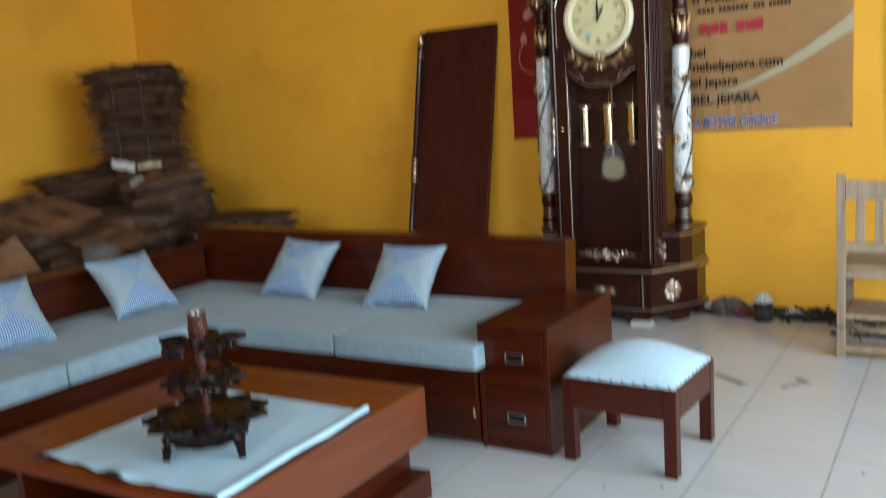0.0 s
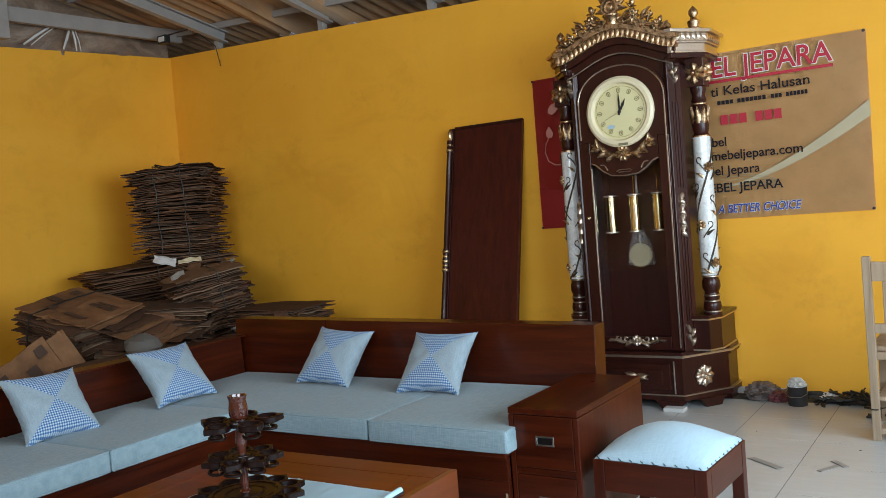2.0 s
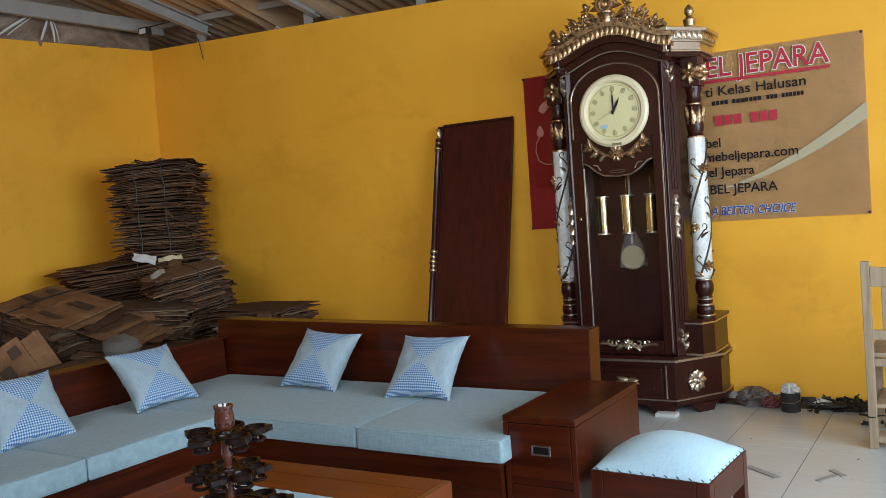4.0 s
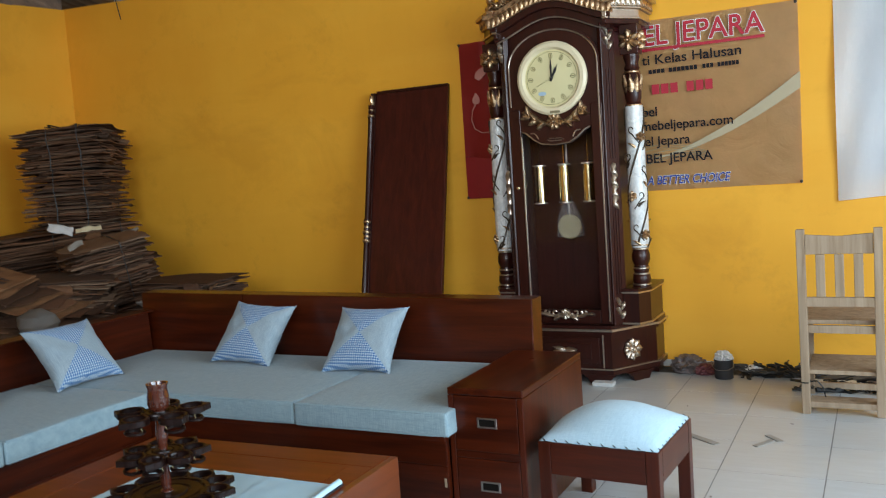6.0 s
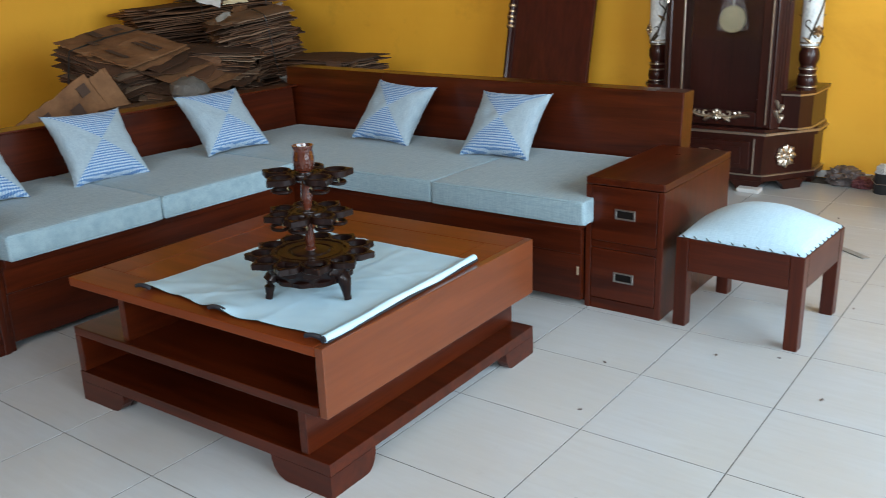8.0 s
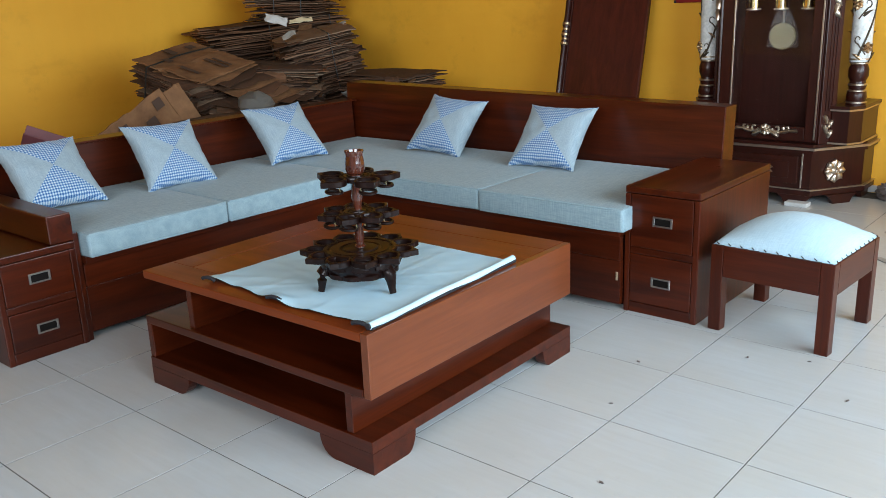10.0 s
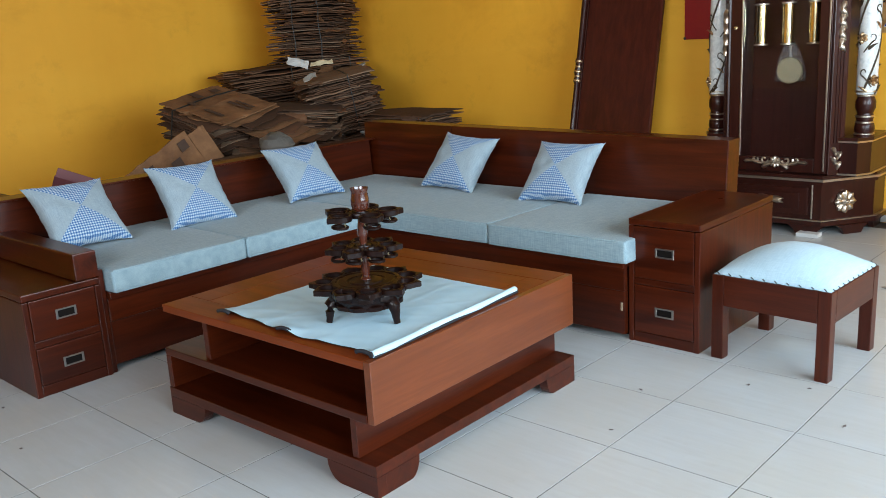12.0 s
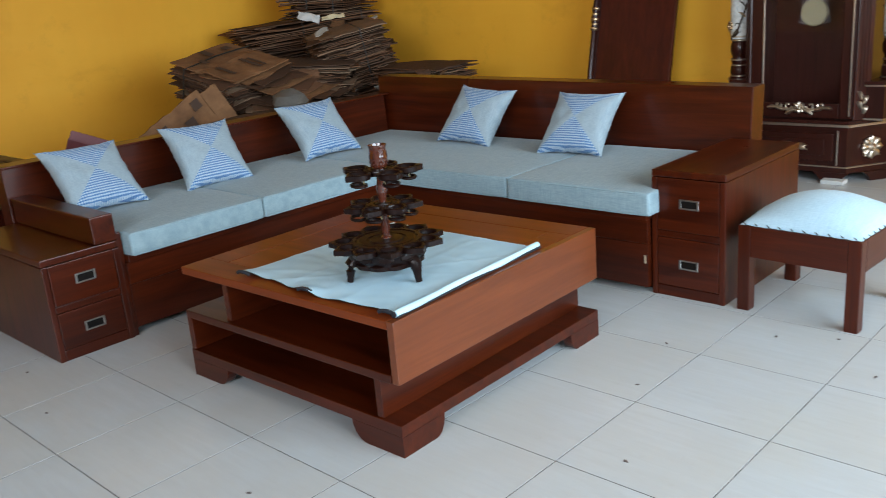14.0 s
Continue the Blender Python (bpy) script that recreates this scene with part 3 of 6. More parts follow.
def sofa():
    s = empty("corner_sofa", -2.6, 1.6)
    tagged(s, "L-shaped reddish teak corner sofa with blue-grey seat cushions", "sofa")
    o = Matrix.Translation((2.6, -1.6, 0))

    def p(name, bm, mat, label="", smooth=False, par=None):
        return part(name, moved(bm, o), mat, par or s, label, smooth)

    # backrest along the north run, leaning back a little
    def back(x0, x1):
        bm = box(x0, x1, 1.545, 1.66, 0.0, 0.697, 0.004)
        for v in bm.verts:
            v.co.y += 0.045 * max(0.0, v.co.z - 0.1) / 0.6
            if v.co.z > 0.4:
                v.co.z += 0.013 * (-0.36 - v.co.x)
        return bm

    p("backrest", back(-2.70, -1.985), TEAK_X)
    p("backrest", back(-1.982, -0.362), TEAK_X)
    bm = box(-2.69, -2.585, -0.685, 1.543, 0.0, 0.622, 0.004)
    for v in bm.verts:
        v.co.x -= 0.03 * max(0.0, v.co.z - 0.1) / 0.5
    p("backrest", bm, TEAK_Y)
    p("top_rail", box(-2.722, -2.60, -0.690, 1.575, 0.6225, 0.632, 0.003), TEAK_Y)
    # arm over the low drawers
    p("armrest", box(-2.583, -1.862, -0.682, -0.592, 0.398, 0.502, 0.005), TEAK_X)
    p("arm_panel", box(-2.583, -1.875, -0.590, -0.570, 0.0, 0.42, 0.003), TEAK_X)
    # seat base: rails and drawer fronts below
    p("seat_board", box(-2.583, -0.418, 0.79, 1.543, 0.300, 0.328, 0.003), TEAK_X)
    p("seat_board", box(-2.583, -1.85, -0.568, 0.788, 0.300, 0.328, 0.003), TEAK_Y)
    p("front_rail", box(-1.90, -0.418, 0.800, 0.825, 0.205, 0.299), TEAK_X)
    p("front_rail", box(-1.905, -1.88, -0.566, 0.798, 0.205, 0.299), TEAK_Y)
    p("front_panel", box(-1.885, -0.4185, 0.803, 0.828, 0.028, 0.2032, 0.002), TEAK_X)
    p("front_panel", box(-1.908, -1.884, -0.566, 0.80, 0.028, 0.2032, 0.002), TEAK_Y)
    # near-black blocks added under the seat to stand for the shade there
    p("inner_frame", merged(box(-2.5, -0.44, 0.88, 1.5, 0.0, 0.29, 0), box(-2.5, -1.96, -0.55, 0.87, 0.0, 0.29, 0)), SHADE_AND_STUD)
    for x in (-0.436,):
        p("peg", box(x, x + 0.010, 0.8005, 0.8028, 0.125, 0.158, 0.001, 1), RAW_WOOD, "pale bare wood strip")

    # seat cushions with soft edges and piping
    def cushion(x0, x1, y0, y1):
        bm = box(x0, x1, y0, y1, 0.3285, 0.416, 0.013, 3)
        bmesh.ops.subdivide_edges(bm, edges=[e for e in bm.edges if e.calc_length() > 0.3], cuts=14, use_grid_fill=True)
        for v in bm.verts:
            u, w = (v.co.x - x0) / (x1 - x0), (v.co.y - y0) / (y1 - y0)
            if v.co.z > 0.4:
                v.co.z += 0.009 * (max(0, u * (1 - u) * w * (1 - w)) * 16) ** 0.4 + 0.0025 * noise.noise(v.co * 6)
            v.co += Vector((1, 1, 0)) * 0.003 * noise.noise(v.co * 5 + Vector((3, 1, 0)))
        c = p("seat_cushion", bm, SEAT_CLOTH, "blue-grey woven seat cushion", True)
        e = 0.0035
        for z in (0.4135, 0.333):
            loop = []
            cs = [(x0 + e, y0 + e), (x1 - e, y0 + e), (x1 - e, y1 - e), (x0 + e, y1 - e)]
            for (a, b), (g, h) in zip(cs, cs[1:] + cs[:1]):
                loop += [(a + (g - a) * (i + 0.12) / 12.3, b + (h - b) * (i + 0.12) / 12.3, z) for i in range(12)]
            p("piping", tube(loop, 0.0045, 5, True), SEAT_CLOTH, "", True, c)

    cushion(-2.578, -1.066, 0.755, 1.540)
    cushion(-1.061, -0.386, 0.752, 1.540)
    cushion(-2.578, -1.817, 0.050, 0.751)
    cushion(-2.578, -1.815, -0.565, 0.046)
    return s


sofa()


def pillow():
    """A square cushion in x, y; its front is +z and its top edge +y."""
    bm = bmesh.new()
    n, h = 32, 0.178
    for side in (1, -1):
        g = []
        for i in range(n + 1):
            row = []
            for j in range(n + 1):
                u, w = i / n * 2 - 1, j / n * 2 - 1
                puff = (max(0, 1 - u * u) * max(0, 1 - w * w)) ** 0.42
                pull = 1 - (0.155 + 0.02 * noise.noise(Vector((w * 5, u, 2)))) * (1 - abs(w) ** 2.4) * u * u
                pull2 = 1 - (0.155 + 0.02 * noise.noise(Vector((u * 5, w, 6)))) * (1 - abs(u) ** 2.4) * w * w
                rim = max(abs(u), abs(w)) ** 4
                crease = (0.007 * noise.noise(Vector((u * 3, w * 3, side))) + 0.010 * rim * noise.noise(Vector((u * 9, w * 9, side * 2)))) * puff
                row.append(bm.verts.new((u * h * pull, w * h * pull2, side * (0.064 * puff + crease + 0.0015))))
            g.append(row)
        for i in range(n):
            for j in range(n):
                bm.faces.new((g[i][j], g[i + 1][j], g[i + 1][j + 1], g[i][j + 1]))
    bmesh.ops.remove_doubles(bm, verts=bm.verts, dist=0.0035)
    return bm


def place_pillow(ob, centre, along, up):
    """along: the way of the bottom edge; up: the way from the bottom edge to the top."""
    x = Vector(along).normalized()
    z = x.cross(Vector(up)).normalized()
    y = z.cross(x)
    ob.matrix_basis = Matrix.Translation(centre) @ Matrix((x, y, z)).transposed().to_4x4()


PILLOWS = [((-2.370, -0.408, 0.556), (0.02, 1, -0.01), (-0.70, -0.02, 0.70)), ((-2.353, 0.141, 0.550), (0.077, 0.997, -0.02), (-0.621, 0.064, 0.781)), ((-2.337, 0.802, 0.560), (0.094, 0.995, 0.014), (-0.674, 0.053, 0.737)),
           ((-1.751, 1.378, 0.556), (0.997, 0.031, -0.072), (0.033, 0.664, 0.747)), ((-1.086, 1.350, 0.550), (0.998, 0.066, 0.001), (-0.045, 0.676, 0.736))]
first = None
for centre, along, up in PILLOWS:
    if first is None:
        first = thing("throw_pillow", pillow(), PILLOW, "pale grey-blue pillow with two blue gingham quarters", "pillow", group="pillows on the sofa", smooth=True)
        ob = first
    else:
        ob = copy_thing(first, Matrix())
    place_pillow(ob, centre, along, up)

# ---- coffee table ----


def coffee_table():
    t = empty("coffee_table", -0.834, -0.154, 0, 1.4)
    tagged(t, "low reddish teak coffee table with two open shelves", "coffee table")
    o = Matrix.Translation((0.84, 0.14, 0))
    x0, x1, y0, y1 = -1.345, -0.355, -0.615, 0.364

    def p(name, bm, mat, label=""):
        return part(name, moved(bm, o), mat, t, label)

    # top with a frame round a flush inner panel
    f = 0.11
    p("top_frame", box(x0, x1 - 0.026, y0, y0 + f - 0.001, 0.366, 0.392), TOP_WOOD)
    p("top_frame", box(x0, x1 - 0.026, y1 - f + 0.001, y1, 0.366, 0.392), TOP_WOOD)
    p("top_frame", box(x0, x0 + f, y0 + f, y1 - f, 0.366, 0.392, 0.002), TOP_WOOD)
    p("top_frame", box(x1 - f, x1 - 0.026, y0 + f, y1 - f, 0.366, 0.392, 0.002), TOP_WOOD)
    p("top_panel", box(x0 + f + 0.0015, x1 - f - 0.0015, y0 + f + 0.0005, y1 - f - 0.0005, 0.366, 0.3915, 0.0015), TOP_WOOD)
    # the tone of this board carries the side daylight that falls on it
    p("side_panel", box(x1 - 0.025, x1, y0, y1, 0.212, 0.392, 0.003), LIT_SIDE_WOOD, "orange-brown side board, lightened as if daylit")
    p("shelf_board", box(x0 - 0.012, x1 - 0.0255, y0 - 0.004, y1, 0.212, 0.238, 0.003), TEAK_X)
    p("post_panel", box(-1.135, -1.11, y0 + 0.01, y1 - 0.01, 0.2385, 0.3655, 0.002), TEAK_Y)
    p("side_panel", box(x0 - 0.012, x0 + 0.013, y0 - 0.004, y1, 0.0965, 0.2115, 0.003), TEAK_Y)
    p("inner_panel", box(-0.452, -0.428, y0, y1 - 0.01, 0.0965, 0.2115, 0.002), TEAK_Y)
    p("base_board", box(x0 - 0.012, x1, y0 - 0.006, y1, 0.062, 0.096, 0.0015), TEAK_X)
    p("divider", box(x0 + 0.02, x1 - 0.03, 0.16, 0.18, 0.239, 0.3655, 0.001), PANEL_WOOD)
    p("divider", box(x0 + 0.02, -0.454, 0.16, 0.18, 0.097, 0.2115, 0.001), PANEL_WOOD)
    # feet: an L of two brackets with a curved inner edge
    def bracket(length):
        pts = [(0, 0)] + [(length * 0.72 + length * 0.28 * math.sin(a), 0.0615 * (1 - math.cos(a))) for a in [i * math.pi / 12 for i in range(7)]] + [(0, 0.0615)]
        return upright(prism(pts, 0, 0.035))

    for cx, sx in ((x0 - 0.012, 1), (x1, -1)):
        for cy, sy in ((y0 - 0.006, 1), (y1, -1)):
            a = moved(bracket(0.20), Matrix.Translation((0, 0.035, 0)))
            b = moved(moved(bracket(0.135), pose(0, 0, 0, 0, 0, 90)), Matrix.Translation((0, 0.0352, 0)))
            bm = merged(a, b)
            bm = moved(bm, Matrix.Translation((cx, cy, 0)) @ Matrix.Diagonal((sx, sy, 1, 1)))
            p("foot", bm, TEAK_X)
    return t


coffee_table()

# table cloth: a sheet with curled edges and a dark back
def cloth_sheet(z_off):
    bm = bmesh.new()
    nu, nv = 72, 64
    g = []
    for i in range(nu + 1):
        row = []
        for j in range(nv + 1):
            u, w = i / nu, j / nv
            x = -1.052 + 0.695 * u + 0.02 * (w - 0.5) * (1 - u) - 0.012 * w - 0.026 * w * u
            y = -0.586 + 0.665 * w + 0.012 * math.sin(u * 9) * (1 - w)
            z = 0.3945 + z_off
            q = noise.noise(Vector((u * 3.2, w * 3.2, 4)))
            z += 0.0016 * max(0, q) + 0.0012 * noise.noise(Vector((u * 14, w * 14, 9))) + 0.55 * sum(a * max(0, 1 - abs(k * 40)) for a, k in ((0.0028, u - w * 0.06 - 0.30), (0.0022, u + w * 0.05 - 0.68), (0.0025, w - 0.33 + 0.04 * u), (0.0028, w - 0.68), (0.0030, u - w * 0.9 - 0.22), (0.0022, u + w * 0.6 - 0.95), (0.0020, w - 0.5 * u - 0.05)))
            edge = max(0.0, 1 - w * 11)
            z += edge * (0.013 * math.exp(-((u - 0.47) * 16) ** 2) + 0.009 * math.exp(-((u - 0.03) * 14) ** 2) + 0.003 * (1 + math.sin(u * 30)) * 0.5)
            if u > 0.96:
                z += 0.004
            row.append(bm.verts.new((x, y, z)))
        g.append(row)
    for i in range(nu):
        for j in range(nv):
            bm.faces.new((g[i][j], g[i + 1][j], g[i + 1][j + 1], g[i][j + 1]))
    return bm


cl = thing("table_cloth", cloth_sheet(0.0015), CLOTH, "pale blue sheet lying crumpled on the coffee table", "cloth", smooth=True)
part("backing", cloth_sheet(-0.0008), BACKING, cl, "black underside of the sheet", True)
X, Y0, Y1 = -0.354, -0.592, 0.080
part("rolled_edge", tube([(X + 0.002 * math.sin(i * 0.7) - 0.0024 * i, Y0 + (Y1 - Y0) * i / 16, 0.4045) for i in range(17)], [0.0098 + 0.0008 * math.sin(i * 1.3) for i in range(17)], 14), CLOTH, cl, "rolled pale blue edge", True)
part("rolled_edge", tube([(X + 0.005 - 0.0024 * i, Y0 + 0.002 + (Y1 - Y0) * i / 16, 0.3985) for i in range(17)], 0.0056, 8), BACKING, cl, "black turn below the roll", True)
part("roll_end", moved(lathe([(0.0088, 0.0), (0.0088, 0.004), (0.003, 0.005)], 12), pose(X, Y0 - 0.001, 0.4045, 90)), BACKING, cl, "black end of the roll", True)
for u in (0.02, 0.46, 0.955):
    x = -1.052 + 0.695 * u
    part("curl", moved(tube([(0.03 * math.cos(a * 0.9) * (1 - 0.3 * a / 3), -0.004 * a, 0.009 + 0.008 * math.sin(a)) for a in [k * 0.35 for k in range(9)]], 0.006, 6), Matrix.Translation((x, -0.590, 0.3925))), BACKING, cl, "black curl of the front edge", True)

# ---- cup holder on the table ----


def cup_tier(parent, z, count, reach, r_cup, core, label, turn=0.0, point=True):
    prof = [(core * 0.2, -0.008), (core * 0.97, -0.008), (core, -0.004), (core, 0.004), (core * 0.96, 0.008), (core * 0.88, 0.0085), (core * 0.85, 0.005), (core * 0.80, 0.005), (core * 0.77, 0.0075), (core * 0.56, 0.0065), (core * 0.53, 0.003), (core * 0.48, 0.003), (core * 0.45, 0.0075), (core * 0.32, 0.009), (core * 0.2, 0.010)]
    t = part("tier", moved(lathe(prof, 32), Matrix.Translation((0, 0, z))), HOLDER_WOOD, parent, label, True)
    for i in range(count):
        a = turn + 2 * math.pi * i / count
        m = Matrix.Translation((reach * math.cos(a), reach * math.sin(a), z)) @ pose(0, 0, 0, 0, 0, math.degrees(a))
        bm = ring(r_cup * 0.76, r_cup, -0.010, 0.0085, 22)
        if point:
            tip = prism([(r_cup * 0.72, -r_cup * 0.62), (r_cup * 1.35, 0.0), (r_cup * 0.72, r_cup * 0.62), (r_cup * 0.94, 0)], -0.0092, 0.0076, 0.0015)
            bm = merged(bm, tip)
        part("cup_ring", moved(bm, m), HOLDER_WOOD, t, "", True)
    return t


def cup_holder():
    h = empty("cup_holder", -0.614, -0.358, 0.3985, 20)
    tagged(h, "three-tier carved dark wood cup holder on the cloth", "cup holder")
    part("stem", lathe([(0.018, 0.10), (0.016, 0.12), (0.011, 0.125), (0.014, 0.145), (0.010, 0.185), (0.015, 0.195), (0.015, 0.222), (0.010, 0.226), (0.012, 0.240), (0.0155, 0.262), (0.0105, 0.305), (0.016, 0.312), (0.018, 0.328)], 18), HOLDER_RED, h, "turned red-brown stem", True)
    part("candle_cup", lathe([(0.016, 0.328), (0.024, 0.332), (0.0275, 0.346), (0.0275, 0.362), (0.0245, 0.379), (0.0250, 0.386), (0.0275, 0.391), (0.0275, 0.395), (0.024, 0.395), (0.021, 0.385), (0.020, 0.37), (0.001, 0.366)], 20), HOLDER_RED, h, "turned copper-red top cup", True)
    cup_tier(h, 0.108, 11, 0.125, 0.037, 0.108, "wide lower tier with round cup holes", 0.1)
    cup_tier(h, 0.216, 7, 0.074, 0.033, 0.052, "middle tier with round cup holes", 0.3)
    cup_tier(h, 0.318, 5, 0.079, 0.036, 0.046, "upper tier with round cup holes", 0.55)
    part("bowl", lathe([(0.04, 0.040), (0.088, 0.040), (0.098, 0.050), (0.108, 0.070), (0.118, 0.086), (0.118, 0.098), (0.05, 0.0985)], 28), HOLDER_WOOD, h, "carved underside of the lower tier", True)
    # hanging rings on short chains below the tiers
    for z, count, reach, turn in ((0.318, 5, 0.081, 0.55), (0.216, 7, 0.076, 0.3)):
        for i in range(count):
            a = turn + 2 * math.pi * i / count
            m = Matrix.Translation((reach * math.cos(a), reach * math.sin(a), z - 0.026)) @ pose(0, 0, 0, 6 * math.sin(i * 2), 5, 0)
            rg = part("hanging_ring", moved(ring(0.018, 0.026, -0.0045, 0.0045, 16), m), HOLDER_WOOD, h, "", True)
            for s in (-1, 1):
                c = Vector((reach * math.cos(a), reach * math.sin(a), z)) + Vector((-math.sin(a), math.cos(a), 0)) * 0.023 * s
                part("chain", tube([c + Vector((0.003 * (k % 2), 0, -0.006 - 0.005 * k)) for k in range(5)], [0.0018, 0.001, 0.0018, 0.001, 0.0018], 5), PLATE, rg, "fine brass chain")
    # scalloped lower plate, skirt and feet
    edge = [((0.098 + 0.010 * abs(math.sin(5.5 * a))) * math.cos(a), (0.098 + 0.010 * abs(math.sin(5.5 * a))) * math.sin(a)) for a in [2 * math.pi * k / 88 for k in range(88)]]
    part("lower_plate", prism(edge, 0.044, 0.058, 0.002), HOLDER_WOOD, h, "scalloped dark lower plate")
    for i in range(11):
        a = 2 * math.pi * i / 11
        bm = moved(leaf(0.030, 0.060, 0.004, 0.0, True), pose(0, 0, 0, 180))
        part("skirt_leaf", moved(bm, pose(0.114 * math.cos(a), 0.114 * math.sin(a), 0.099, 0, 0, math.degrees(a) - 90)), HOLDER_WOOD, h, "", True)
    for i in range(3):
        a = math.radians(-20 + 120 * i)
        c, s = math.cos(a), math.sin(a)
        part("foot", tube([(0.080 * c, 0.080 * s, 0.068), (0.102 * c, 0.102 * s, 0.066), (0.114 * c, 0.114 * s, 0.052), (0.117 * c, 0.117 * s, 0.034), (0.119 * c, 0.119 * s, 0.014), (0.122 * c, 0.122 * s, 0.0)], [0.015, 0.020, 0.019, 0.014, 0.0105, 0.0095], 14), HOLDER_WOOD, h, "curved tapering foot", True)
    return h


cup_holder()

# ---- stool ----


def stool():
    s = empty("footstool", 0.150, 1.033, 0, -3.0)
    tagged(s, "square teak footstool with a domed pale blue cushion", "stool")
    h, w = 0.318, 0.212
    for sx in (-1, 1):
        for sy in (-1, 1):
            x, y = sx * (w - 0.0215), sy * (w - 0.0215)
            part("leg", box(x - 0.0225, x + 0.0225, y - 0.0225, y + 0.0225, 0, h, 0.003), TEAK_Z, s)
    for sy in (-1, 1):
        y = sy * (w - 0.0115)
        part("apron", box(-w + 0.045, w - 0.045, y - 0.012, y + 0.012, 0.205, h, 0.002), TEAK_X, s)
        x = y
        part("apron", box(x - 0.012, x + 0.012, -w + 0.045, w - 0.045, 0.205, h, 0.002), TEAK_Y, s)
    bm = bmesh.new()
    n = 26
    g = []
    for i in range(n + 1):
        row = []
        for j in range(n + 1):
            u, v = i / n * 2 - 1, j / n * 2 - 1
            d = (max(0, 1 - u ** 4) * max(0, 1 - v ** 4)) ** 0.5
            dome = 0.094 * ((1 - u * u * 0.66) * (1 - v * v * 0.66)) * d ** 0.35
            sag = -0.005 * (math.sin(i * 2.4) if abs(v) == 1 else (math.sin(j * 2.4) if abs(u) == 1 else 0))
            row.append(bm.verts.new((u * w * 0.985, v * w * 0.985, h + 0.002 + dome + max(sag, -0.001) * 0.3 + 0.0015 * noise.noise(Vector((u * 4, v * 4, 1))))))
        g.append(row)
    for i in range(n):
        for j in range(n):
            bm.faces.new((g[i][j], g[i + 1][j], g[i + 1][j + 1], g[i][j + 1]))
    c = part("cushion", bm, STOOL_CLOTH, s, "domed pale blue cloth pad", True)
    for k in range(10):
        q = -w + 0.022 + k * (2 * w - 0.044) / 9
        for x, y, rz in ((q, -w * 0.99, 0), (q, w * 0.99, 0), (-w * 0.99, q, 90), (w * 0.99, q, 90)):
            part("stud", moved(box(-0.0062, 0.0062, -0.0014, 0.0014, -0.0014, 0.0014, 0.0005, 1), pose(x, y, h + 0.008, 0, 38, rz)), SHADE_AND_STUD, c)
    return s


stool()

# ---- long-case clock ----


def arc_pts(r_x, r_z, z_mid, a0, a1, n):
    return [(r_x * math.cos(a), z_mid + r_z * math.sin(a)) for a in [a0 + (a1 - a0) * i / n for i in range(n + 1)]]


def arch_z(x, rise=0.110, half=0.36, base=2.125):
    """The height of the arched cornice over the middle, flat beyond it."""
    t = min(1.0, abs(x) / half)
    return base + rise * (0.5 + 0.5 * math.cos(math.pi * t)) ** 0.8


def grown(poly, k):
    cx, cy = 0.0, 0.2
    return [(cx + (x - cx) * k[0], cy + (y - cy) * k[1]) for x, y in poly]


DIAL_Z = 1.783


